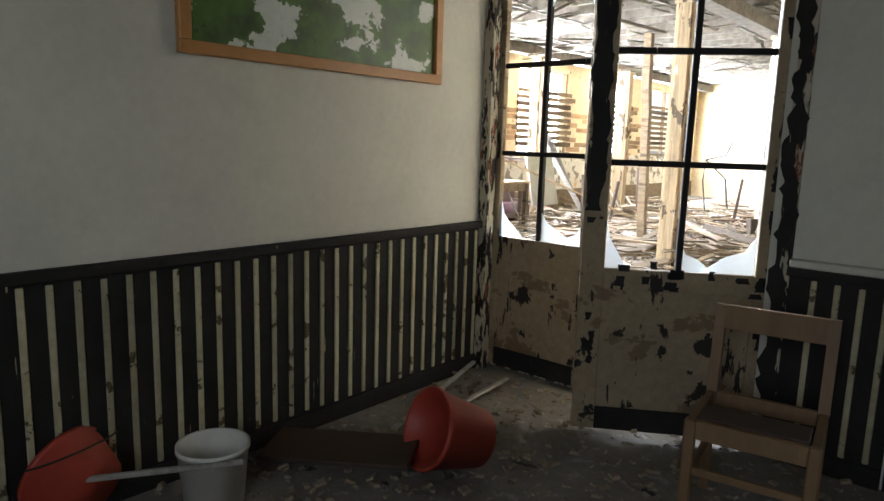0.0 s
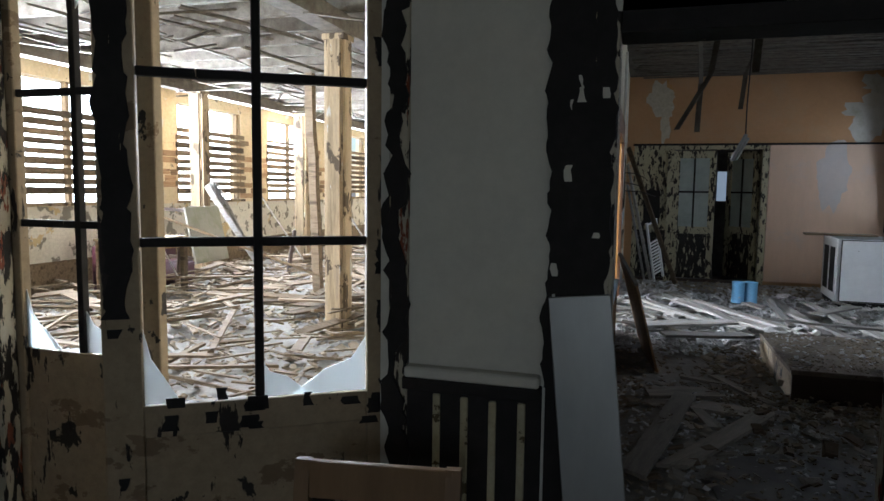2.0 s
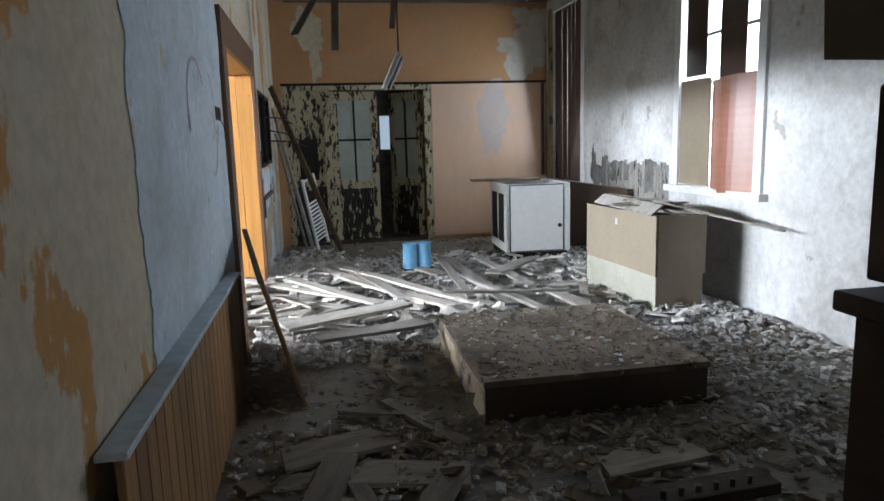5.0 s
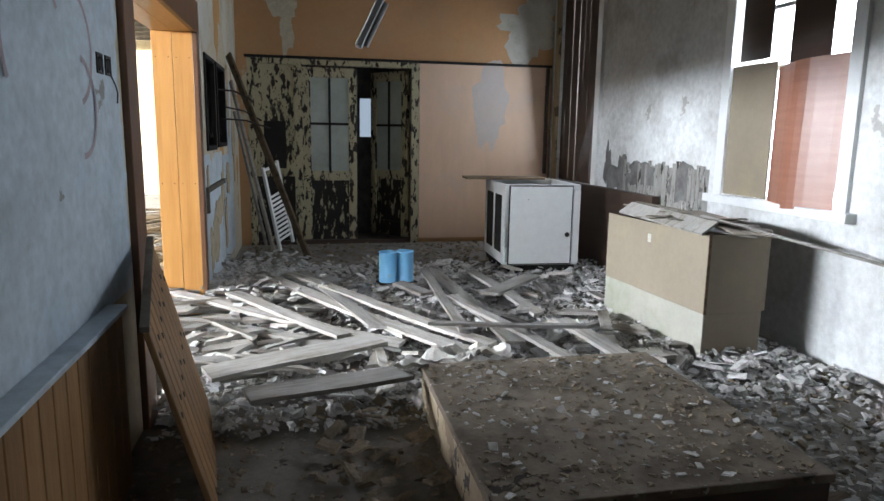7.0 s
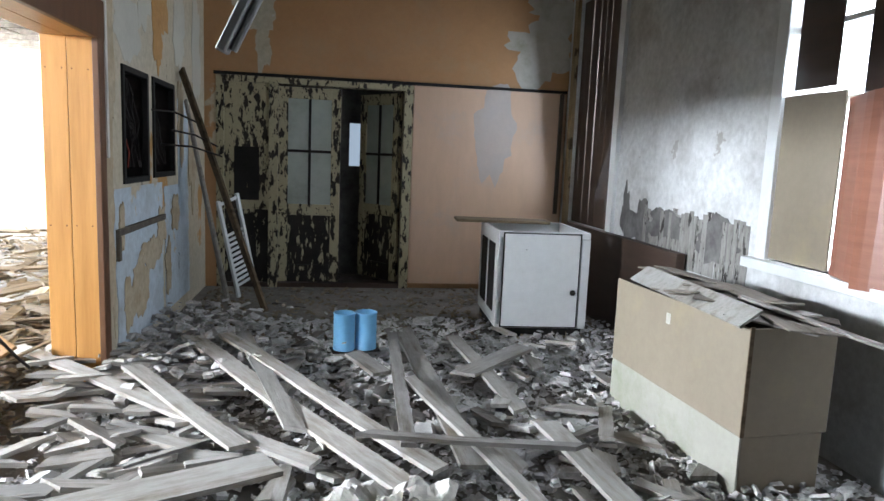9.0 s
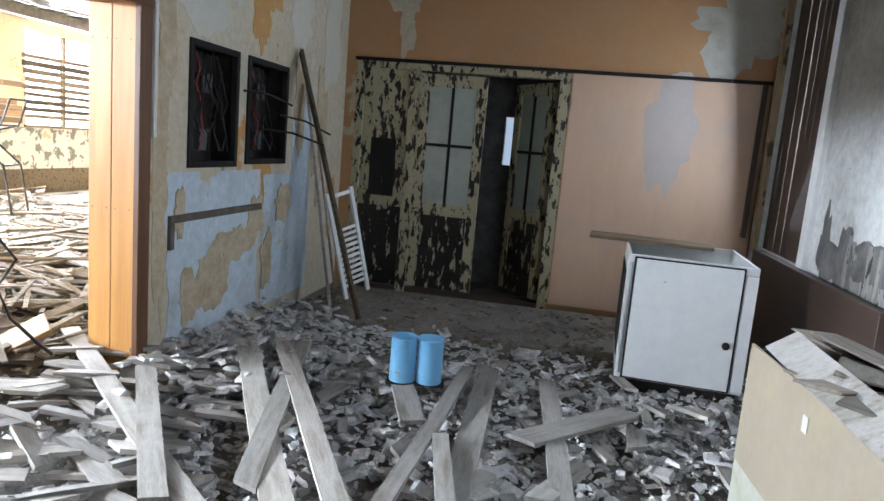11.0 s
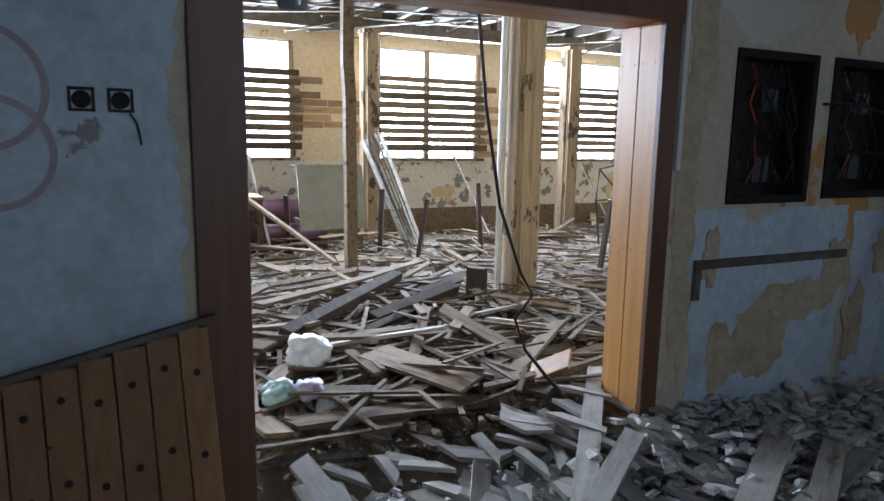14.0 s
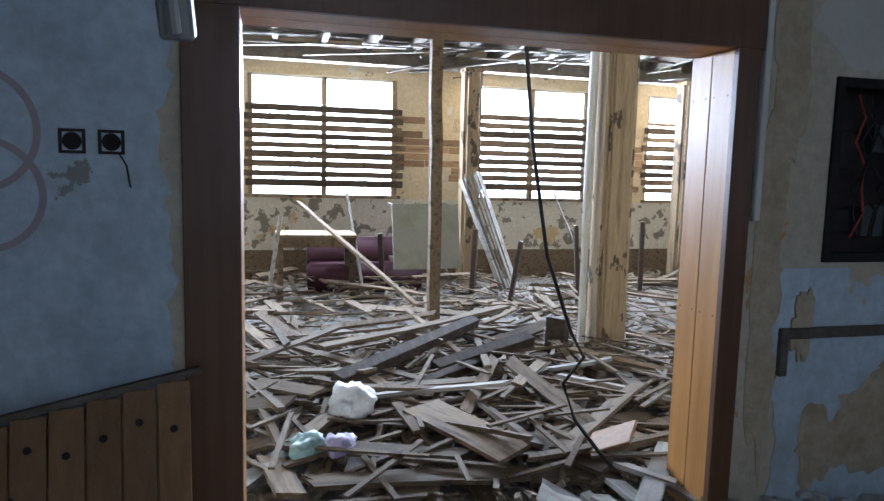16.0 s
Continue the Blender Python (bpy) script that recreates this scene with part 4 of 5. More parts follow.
timber_post("stout timber post clad with scuffed boards", -2.6, 7.48, 0.21)
timber_post("pale timber post clad with boards behind the glazed door", -2.78, 4.38, 0.18)
timber_post("slim rough pole propping the ceiling", -4.02, 6.35, 0.11, (-0.12, 0.0), False)
timber_post("timber post clad with boards by the windows", -6.75, 7.5, 0.2)
timber_post("timber post clad with boards by the windows", -6.7, 10.9, 0.22)
timber_post("timber post clad with boards by the windows", -6.7, 3.85, 0.26)
timber_post("timber post clad with boards in the hall", -2.05, 12.0, 0.27)
bm = bmesh.new()
tube(bm, [(-2.66, 7.29, 0.0), (-2.66, 7.29, 1.5), (-2.655, 7.3, 3.0)], 0.035, 10)
tagged(part("pipe", bm, white_plastic), "pale pipe running up a timber post", "pipe")
bm = bmesh.new()
pts = [(-0.5, 5.88, 2.13), (-0.48, 5.92, 1.7), (-0.45, 6.0, 1.2), (-0.42, 6.12, 0.85), (-0.36, 6.16, 0.75), (-0.4, 6.08, 0.62), (-0.38, 6.14, 0.45), (-0.33, 6.25, 0.3), (-0.3, 6.32, 0.22)]
tube(bm, pts, 0.009, 8)
tagged(part("hanging_cable", bm, dark_metal, smooth=True), "dark cable hanging from the lintel onto debris", "cable")

# ---- second room things ----
pl = thing("floor_platform", "low brown wooden platform covered with grit", "platform", pose(1.32, 3.2, 0))
bar("top", 0, 0, 0.2, 1.25, 1.35, 0.235, gritty_top, pl, "gritty board top")
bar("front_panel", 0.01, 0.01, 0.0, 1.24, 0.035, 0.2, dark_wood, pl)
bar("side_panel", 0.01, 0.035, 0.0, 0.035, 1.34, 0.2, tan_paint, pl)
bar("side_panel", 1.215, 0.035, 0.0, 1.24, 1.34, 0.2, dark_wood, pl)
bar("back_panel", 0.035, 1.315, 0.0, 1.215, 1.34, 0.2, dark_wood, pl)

st = thing("dark_cupboard", "dark brown two-tier cupboard beside the doorway", "cupboard", pose(1.18, 0.25, 0))
bar("body", 0, 0, 0.0, 0.75, 0.5, 1.22, dark_wood, st)
bar("shelf", -0.015, -0.01, 1.22, 0.76, 0.52, 1.245, dark_wood, st)
bar("upper_body", 0.01, 0.0, 1.26, 0.75, 0.5, 1.48, dark_wood, st)
for x0 in (0.02, 0.385):
    bar("door", x0, 0.5, 0.05, x0 + 0.345, 0.52, 1.2, dark_wood, st)
bm = bmesh.new()
bmesh.ops.create_grid(bm, x_segments=8, y_segments=8, size=0.5)
for v in bm.verts:
    u, w = v.co.x, v.co.y
    v.co = (1.85 + u * 0.9, 1.15 + 0.05 * math.sin(u * 5) + w * 0.06, 1.95 + w * 0.8 + (0.03 * math.sin(u * 25) if w < -0.4 else 0))
bmesh.ops.solidify(bm, geom=list(bm.faces), thickness=0.006)
cb = tagged(part("hanging_board", bm, hardboard), "torn beige ceiling board hanging down", "board")
bm = bmesh.new()
beam(bm, (1.7, 1.2, 2.3), (1.65, 1.2, H - 0.01), 0.03, 0.03)
tagged(part("ceiling_hanger", bm, lath_mat), "thin lath holding a torn ceiling board", "lath")

# white cabinet lying by the peach wall
cbt = thing("white_cabinet", "chipped white kitchen cabinet with an open top", "cabinet", pose(2.72, 7.72, 0.05, 0, 0, -3))
W_, D_, H_ = 0.78, 0.9, 0.86
bar("bottom", 0.0, 0.0, 0.04, W_, D_, 0.07, enamel, cbt)
bar("plinth", 0.02, 0.03, -0.05, W_ - 0.02, D_ - 0.02, 0.04, black_paint, cbt, "black recessed plinth")
bar("side_panel", 0.0, 0.0, 0.07, 0.02, D_, H_, enamel, cbt)
bar("side_panel", W_ - 0.02, 0.0, 0.07, W_, D_, H_, enamel, cbt)
bar("back_panel", 0.02, D_ - 0.02, 0.07, W_ - 0.02, D_, H_, enamel, cbt)
bar("frame_rail", 0.0, -0.012, H_ - 0.05, W_, 0.012, H_, enamel, cbt)
dr = bar("door", 0.05, -0.03, 0.06, W_ - 0.09, -0.008, H_ - 0.02, enamel, cbt, "white door with chipped edges")
# Added black plate, a painted shade line round the cabinet door.
bar("gasket", 0.038, -0.018, 0.048, W_ - 0.078, -0.013, H_ - 0.008, black_paint, cbt, "black plate for the shaded gap round the door")
bar("stile", W_ - 0.07, -0.02, 0.06, W_, -0.0, H_ - 0.055, enamel, cbt)
bm = bmesh.new()
lathe(bm, [(0.012, 0.0), (0.012, 0.02), (0.024, 0.024), (0.024, 0.034), (0.012, 0.04)], 16, pose(W_ - 0.14, -0.03, 0.36, 90))
part("knob", bm, dark_metal, dr, "dark round knob")
# The side is uncut; black plates paint the shade within two open slots.
for x in (0.0,):
    for y0 in (0.12, 0.5):
        bar("side_slot", -0.006, y0, 0.15, 0.0, y0 + 0.28, H_ - 0.12, black_paint, cbt, "black plate for the shaded inside of a side opening")
tb = thing("loose_board", "brown board lying across the white cabinet", "board", pose(2.6, 8.35, 0.915, 0, 0, -4))
bar("plank", -0.12, 0.0, 0, 0.75, 0.3, 0.025, brown_plank, tb)

# beige box counter
bx = thing("box_counter", "beige hardboard counter box with a mouldy base", "counter", pose(3.19, 4.98, 0, 0, 0, 4))
bar("front_panel", 0.0, 0.0, 0.3, 0.012, 1.22, 0.8, hardboard, bx, "beige hardboard sheet")
bar("side_panel", 0.012, 0.0, 0.3, 0.46, 0.012, 0.8, hardboard, bx, "darker beige end sheet")
bar("front_base", 0.003, 0.004, 0.0, 0.015, 1.22, 0.3, mouldy_board, bx, "grey base with green mould")
bar("side_base", 0.015, 0.004, 0.0, 0.44, 0.016, 0.3, hardboard, bx)
bar("back_panel", 0.43, 0.012, 0.0, 0.445, 1.21, 0.78, dark_wood, bx)
bar("end_panel", 0.015, 1.2, 0.0, 0.43, 1.214, 0.78, dark_wood, bx)
bar("edge_strip", -0.006, -0.006, 0.3, 0.018, 0.0, 0.81, brown_plank, bx)
bar("label", -0.004, 0.62, 0.66, 0.0, 0.66, 0.72, paper_mat, bx, "small torn white paper label")
for k in range(15):
    bm = bmesh.new()
    w, l = rng.uniform(0.06, 0.13), rng.uniform(0.18, 0.34)
    box(bm, -l, -w, 0, l, w, 0.01)
    soften(bm, 0.003)
    p = part("board_scrap", bm, grimy_board if k % 3 else plank_mat)
    p.matrix_world = pose(3.4 + rng.uniform(-0.08, 0.1), 5.08 + k * 0.07, 0.815 + 0.009 * (k % 6), rng.uniform(-9, 9), rng.uniform(-6, 6), rng.gauss(90, 25))
    tagged(p, "broken grey board scrap on the counter box", "board", "scraps on the counter")
for a, b, w, tw in (((3.2, 5.0, 0.84), (3.17, 6.05, 0.86), 0.13, -35), ((3.3, 5.25, 0.89), (3.85, 4.35, 0.72), 0.05, 0)):
    bm = bmesh.new()
    beam(bm, a, b, w, 0.012, tw)
    tagged(part("board_scrap", bm, plank_mat), "thin grey board sticking out over the counter box", "board", "scraps on the counter")

# twin blue tins
tn = thing("twin_tins", "pair of joined sky-blue tins on rubble", "tins", pose(1.46, 7.0, 0.12, 0, 0, 10))
for k in range(2):
    bm = bmesh.new()
    lathe(bm, [(0.0, 0.0), (0.075, 0.0), (0.078, 0.01), (0.075, 0.02), (0.075, 0.25), (0.079, 0.255), (0.079, 0.265), (0.07, 0.265), (0.07, 0.03), (0.0, 0.03)][1:9], 24, pose(k * 0.155, 0, 0))
    t_ = part("tin", bm, blue_tin, tn, "", True)
bar("base_strip", -0.09, -0.07, -0.012, 0.25, 0.07, -0.002, dark_metal, tn)

# leaning boards by the opening and in the corner
def leaning(name, label, a, b, w, h, material, twist=0.0):
    bm = bmesh.new()
    beam(bm, a, b, w, h, twist)
    soften(bm, 0.004)
    return tagged(part(name, bm, material), label, "board")


leaning("leaning_board", "long grey plank leaning in the corner", (0.8, 8.2, 0.1), (0.04, 8.6, 2.15), 0.1, 0.025, brown_plank, 60)
leaning("leaning_board", "grey plank leaning against the wall", (0.45, 8.5, 0.1), (0.04, 8.75, 1.9), 0.08, 0.025, plank_mat, 50)
leaning("leaning_board", "pale lath leaning against the wall", (0.35, 8.9, 0.1), (0.04, 9.0, 1.6), 0.06, 0.02, plank_mat, 40)
ra = thing("slatted_rack", "white slatted rack leaning against the wall", "rack", pose(0.5, 8.75, 0.1, 0, -16, 55))
for x in (0.0, 0.24):
    bar("rail", x, 0, 0, x + 0.035, 0.03, 0.95, enamel, ra)
for k in range(11):
    bar("slat", 0.035, 0.006, 0.1 + k * 0.05, 0.24, 0.022, 0.125 + k * 0.05, enamel, ra)
bar("slat", 0.035, 0.006, 0.9, 0.24, 0.022, 0.93, enamel, ra)

# hanging lamp and strips
lm = thing("fluorescent_lamp", "grey fluorescent fitting dangling from the ceiling", "lamp", look((1.0, 4.5, 1.75), (1.14, 4.62, 2.05)))
lm.matrix_world = Matrix.Translation((1.02, 4.63, 1.785)) @ (Vector((0.102, -0.01, 0.211)).to_track_quat("X", "Z").to_matrix().to_4x4())
bm = bmesh.new()
box(bm, 0, -0.03, -0.02, 0.26, 0.03, 0.015)
soften(bm, 0.006)
part("housing", bm, steel, lm)
bm = bmesh.new()
tube(bm, [(0.02, 0, -0.033), (0.24, 0, -0.033)], 0.013, 10)
part("tube", bm, steel, lm)
bm = bmesh.new()
tube(bm, [(0.25, 0, 0), (0.5, 0.05, 0.12), (1.6, 0.3, 0.6)], 0.006, 6)
part("cord", bm, dark_metal, lm)
for a, b, c in (((0.49, 3.6, 1.98), (0.75, 3.9, 2.45), (0.9, 4.2, H - 0.02)), ((0.72, 4.7, 2.05), (0.74, 4.75, 2.5), (0.7, 4.8, H - 0.02)), ((1.25, 6.0, 2.4), (1.3, 6.1, 2.8), (1.5, 6.2, H - 0.02)), ((0.95, 3.0, 2.3), (1.0, 3.2, 2.7), (1.2, 3.3, H - 0.02))):
    bm = bmesh.new()
    beam(bm, a, b, 0.05, 0.006)
    beam(bm, b, c, 0.05, 0.006)
    tagged(part("ceiling_strip", bm, lath_mat), "dark torn metal strip hanging from the ceiling", "strip", "hanging strips")
bm = bmesh.new()
bmesh.ops.create_grid(bm, x_segments=16, y_segments=12, size=0.5)
for v in bm.verts:
    u, w = v.co.x, v.co.y
    drop = 0.34 + 0.12 * noise.noise(Vector((u * 4, 0, 2)))
    v.co = (3.25 + u * 0.55 + 0.05 * math.sin(w * 6), 6.6 + 0.06 * math.sin(u * 14) + 0.05 * w, 3.38 - (0.5 - w) * drop - 0.1 * (u + 0.5) ** 2 * (0.5 - w))
bmesh.ops.solidify(bm, geom=list(bm.faces), thickness=0.008)
tagged(part("hanging_sheet", bm, paper_mat, smooth=True), "torn pale lining sheet drooping from the ceiling", "sheet")
lb = thing("broken_rail", "rusty brown drilled timber rail lying on the floor", "timber", pose(1.66, 2.2, 0.03, 3, 0, 4))
bar("beam", 0, 0, 0, 0.62, 0.13, 0.05, charred, lb)
for k in range(6):
    bm = bmesh.new()
    lathe(bm, [(0.012, 0.0), (0.012, 0.03), (0.006, 0.034)], 10, pose(0.12 + k * 0.075, 0.035, 0.05))
    part("peg", bm, dark_wood, lb)
bm = bmesh.new()
ring = []
for k in range(28):
    an = k * math.tau / 28
    r = 1 + 0.22 * noise.noise(Vector((math.cos(an) * 1.6, math.sin(an) * 1.6, 4.0)))
    ring.append(((1.12 + 0.5 * r * math.cos(an)), (1.5 + 0.62 * r * math.sin(an))))
lo, hi = ([bm.verts.new((x, y, z)) for x, y in ring] for z in (0.0, 0.017))
bm.faces.new(hi)
for k in range(28):
    bm.faces.new((lo[k], lo[(k + 1) % 28], hi[(k + 1) % 28], hi[k]))
tagged(part("lino_sheet", bm, lino), "torn dark linoleum piece on the dusty floor", "linoleum")

# ---- first room things ----
pc = thing("picture", "framed faded meadow print hanging on the cream wall", "picture", pose(-2.21, -1.92, 1.7))
bar("print", 0.004, 0.05, 0.05, 0.014, 1.44, 0.8, picture_paint, pc)
for c in ((0.002, 0, 0, 0.035, 1.49, 0.05), (0.002, 0, 0.8, 0.035, 1.49, 0.85), (0.002, 0, 0.05, 0.035, 0.05, 0.8), (0.002, 1.44, 0.05, 0.035, 1.49, 0.8)):
    bar("frame_bar", *c, frame_wood, pc)

ch = thing("wooden_chair", "worn brown wooden chair with a broken seat", "chair", pose(-0.395, -0.43, 0, 0, 0, 8))
for sx in (-0.2, 0.2):
    bm = bmesh.new()
    beam(bm, (sx, -0.42, 0), (sx, -0.42, 0.43), 0.04, 0.04)
    soften(bm, 0.005)
    part("leg", bm, chair_wood, ch)
    bm = bmesh.new()
    beam(bm, (sx, -0.05, 0), (sx, -0.05, 0.42), 0.04, 0.035)
    beam(bm, (sx, -0.05, 0.42), (sx, 0.0, 0.78), 0.04, 0.035)
    part("back_leg", bm, chair_wood, ch)
    bar("side_rail", sx - 0.014, -0.4, 0.37, sx + 0.014, -0.07, 0.43, chair_wood, ch)
    bar("side_stretcher", sx - 0.01, -0.4, 0.2, sx + 0.01, -0.07, 0.23, chair_wood, ch)
bar("front_rail", -0.18, -0.435, 0.36, 0.18, -0.405, 0.43, chair_wood, ch)
bar("rear_rail", -0.18, -0.065, 0.37, 0.18, -0.04, 0.43, chair_wood, ch)
bar("front_stretcher", -0.18, -0.43, 0.22, 0.18, -0.41, 0.25, chair_wood, ch)
bar("top_rail", -0.2, -0.02, 0.68, 0.2, 0.005, 0.78, chair_wood, ch)
bar("seat", -0.18, -0.4, 0.425, 0.18, -0.25, 0.437, dark_wood, ch, "remnant of a dark seat panel")


def bucket(label, m, material, r0, r1, h):
    b = thing("bucket", label, "bucket", m)
    bm = bmesh.new()
    lathe(bm, [(r1 * 0.94, 0.015), (r1 * 0.97, h * 0.4), (r0 * 0.96, h - 0.002), (r0, h), (r0 * 1.05, h), (r0 * 1.05, h - 0.02), (r0, h - 0.02), (r1, 0.0)], 32)
    part("shell", bm, material, b, "", True)
    bm = bmesh.new()
    tube(bm, [(r0 * 1.06 * math.cos(a), r0 * 1.06 * math.sin(a) * 0.5 + r0 * 0.55, h - 0.02 - 0.1 * math.sin(a)) for a in [k * math.pi / 12 for k in range(13)]], 0.004, 6)
    part("handle", bm, dark_metal, b)
    return b


bucket("red plastic bucket lying on its side on debris", pose(-1.42, -0.98, 0.1, -70, 0, 160), red_plastic, 0.17, 0.13, 0.28)
bucket("red plastic basin leaning against the striped boarding", pose(-2.08, -2.35, 0.14, 70, 0, -70), red_plastic, 0.16, 0.12, 0.16)
bucket("dirty white plastic bucket standing on the floor", pose(-1.93, -1.97, 0.0), white_plastic, 0.13, 0.11, 0.24)
leaning("loose_batten", "thin stick lying near the striped boarding", (-2.1, -2.45, 0.2), (-1.75, -1.95, 0.22), 0.02, 0.02, plank_mat)
leaning("loose_batten", "thin batten lying on debris", (-1.83, -1.1, 0.05), (-2.1, -0.15, 0.09), 0.03, 0.015, plank_mat)
leaning("loose_batten", "thin batten lying on debris", (-1.75, -0.95, 0.06), (-1.85, -0.15, 0.05), 0.03, 0.015, plank_mat)
leaning("loose_board", "dark broad board lying on the floor", (-2.1, -1.6, 0.06), (-1.55, -1.25, 0.08), 0.3, 0.02, dark_wood)

# ---- hall things ----
tb = thing("wooden_table", "old wooden table standing in the debris", "table", pose(-6.05, 5.32, 0))
bar("tabletop", -0.35, -0.48, 0.78, 0.35, 0.48, 0.815, brown_plank, tb)
for sx in (-0.3, 0.3):
    for sy in (-0.43, 0.43):
        bar("leg", sx - 0.035, sy - 0.035, 0, sx + 0.035, sy + 0.035, 0.78, brown_plank, tb)
for sx in (-0.3, 0.3):
    bar("apron", sx - 0.012, -0.395, 0.66, sx + 0.012, 0.395, 0.78, brown_plank, tb)
sf = thing("sofa_back", "maroon upholstered seat behind the table", "sofa", pose(-6.75, 6.0, 0))
bm = bmesh.new()
box(bm, -0.12, -0.75, 0.1, 0.12, 0.75, 0.7)
soften(bm, 0.05, 3)
part("backrest", bm, leather, sf, "", True)
bm = bmesh.new()
box(bm, -0.1, -0.75, 0.0, 0.45, 0.75, 0.38)
soften(bm, 0.04, 3)
part("seat", bm, leather, sf, "", True)
tt = thing("upturned_table", "pale table tipped on its edge with legs out", "table", pose(-6.0, 6.75, 0.35, 0, -12, 4))
bar("tabletop", -0.02, -0.45, 0.0, 0.015, 0.45, 0.85, mouldy_board, tt)
for sy in (-0.38, 0.4):
    for z0 in (0.08, 0.8):
        bm = bmesh.new()
        beam(bm, (-0.02, sy, z0), (-0.45, sy, z0 + 0.12), 0.045, 0.045)
        part("leg", bm, dark_wood, tt)
for k in range(5):
    leaning("leaning_board", "pale board leaning against a hall post", (-5.9 + k * 0.05, 7.95 - k * 0.07, 0.1), (-6.5, 7.55 - k * 0.06, 1.62 - 0.03 * k), 0.09, 0.02, plank_mat, 20 * k)
for k, (x, y) in enumerate(((-5.2, 7.6), (-5.5, 7.2), (-5.0, 8.4), (-6.2, 6.2), (-3.6, 9.2), (-5.6, 9.6))):
    leaning("standing_stake", "dark stake standing up out of the debris", (x, y, 0.05), (x + rng.uniform(-0.1, 0.1), y + rng.uniform(-0.1, 0.1), 0.8 + 0.1 * (k % 3)), 0.06, 0.05, dark_wood)
leaning("leaning_board", "long batten propped over the debris", (-3.9, 6.15, 0.3), (-5.9, 5.1, 1.2), 0.07, 0.03, brown_plank, 10)


# charred beams, slab, stump and a tangled chair frame in the debris
for a, b, w in (((-1.75, 5.18, 0.26), (-3.12, 6.5, 0.3), 0.1), ((-2.1, 5.9, 0.2), (-2.45, 6.75, 0.3), 0.11), ((-1.3, 5.0, 0.16), (-2.2, 6.3, 0.22), 0.07)):
    leaning("fallen_beam", "charred dark beam fallen among the boards", a, b, w, w * 0.8, charred, 15)
leaning("loose_slab", "brown fibreboard slab lying by the pine lining", (-0.66, 6.36, 0.2), (-0.5, 6.52, 0.32), 0.22, 0.02, wainscot_pine, 12)
leaning("wood_stump", "splintered stub of a post standing in debris", (-2.62, 7.05, 0.0), (-2.64, 7.07, 0.42), 0.16, 0.13, charred)
cf = thing("chair_frame", "bare rusty tubular chair frame upturned on the debris", "chair", pose(-4.4, 9.7, 0.25, 0, 0, 20))
for dy in (0.0, 0.42):
    bm = bmesh.new()
    tube(bm, [(0.1, dy, 0.0), (0.02, dy, 0.55), (0.05, dy, 0.95), (0.4, dy, 1.05), (0.5, dy, 1.35)], 0.013, 8)
    part("side_tube", bm, dark_metal, cf)
    bm = bmesh.new()
    tube(bm, [(0.05, dy, 0.95), (0.42, dy, 0.6), (0.5, dy, 0.05)], 0.013, 8)
    part("leg", bm, dark_metal, cf)
for x, z in ((0.02, 0.55), (0.4, 1.05), (0.5, 1.35), (0.42, 0.6)):
    bm = bmesh.new()
    tube(bm, [(x, 0.0, z), (x, 0.42, z)], 0.012, 8)
    part("cross_tube", bm, dark_metal, cf)
for a, b in (((-5.6, 8.9, 0.15), (-6.3, 8.6, 1.35)), ((-4.9, 10.6, 0.1), (-5.5, 10.3, 1.2)), ((-5.9, 5.9, 0.1), (-6.5, 5.75, 1.3)), ((-5.6, 4.75, 0.1), (-5.75, 4.9, 1.05))):
    leaning("leaning_board", "grey lath standing slanted out of the debris", a, b, 0.05, 0.02, plank_mat, 25)


def plastic_bag(label, m, material, size):
    bm = bmesh.new()
    bmesh.ops.create_icosphere(bm, subdivisions=4, radius=size)
    for v in bm.verts:
        c = v.co.copy()
        v.co *= 1 + 0.55 * noise.noise(c * 1.2 / size + Vector((size * 40, 0, 0))) + 0.3 * abs(noise.noise(c * 3.2 / size)) - 0.16 * abs(noise.noise(c * 7 / size))
        v.co.z = max(v.co.z * 0.75, -size * 0.45)
    p = part("plastic_bag", bm, material, None, "", True)
    p.matrix_world = m
    tagged(p, label, "bag")


plastic_bag("crumpled white plastic bag on planks", pose(-1.36, 5.24, 0.26), bag_mat, 0.125)
plastic_bag("crumpled teal plastic bag on planks", pose(-0.86, 4.96, 0.22), teal_bag, 0.085)
plastic_bag("crumpled lilac plastic bag on planks", pose(-0.84, 5.11, 0.22), lilac_bag, 0.07)

# ---- planks and rubble ----
PLANKS = {}


def plank_mesh(length, width, material):
    key = (round(length * 4) / 4, round(width * 40) / 40, material.name)
    if key not in PLANKS:
        ln, wd, _ = key
        r2 = random.Random(len(PLANKS))
        bm = bmesh.new()
        t = 0.011
        n = 5
        rows = []
        for k in range(n + 1):
            x = -ln / 2 + ln * k / n
            bend = 0.0035 * math.sin(k * 1.3 + len(PLANKS)) * ln
            e0 = e1 = x
            if k in (0, n):
                e0, e1 = x + r2.uniform(-0.05, 0.05), x + r2.uniform(-0.05, 0.05)
            rows.append([bm.verts.new(v) for v in ((e0, -wd / 2, bend - t), (e1, wd / 2, bend - t), (e1, wd / 2, bend + t), (e0, -wd / 2, bend + t))])
        for a, b in zip(rows, rows[1:]):
            for k in range(4):
                bm.faces.new((a[k], a[(k + 1) % 4], b[(k + 1) % 4], b[k]))
        bm.faces.new(rows[0][::-1])
        bm.faces.new(rows[-1])
        PLANKS[key] = mesh_of("plank", bm, material)
    return PLANKS[key]


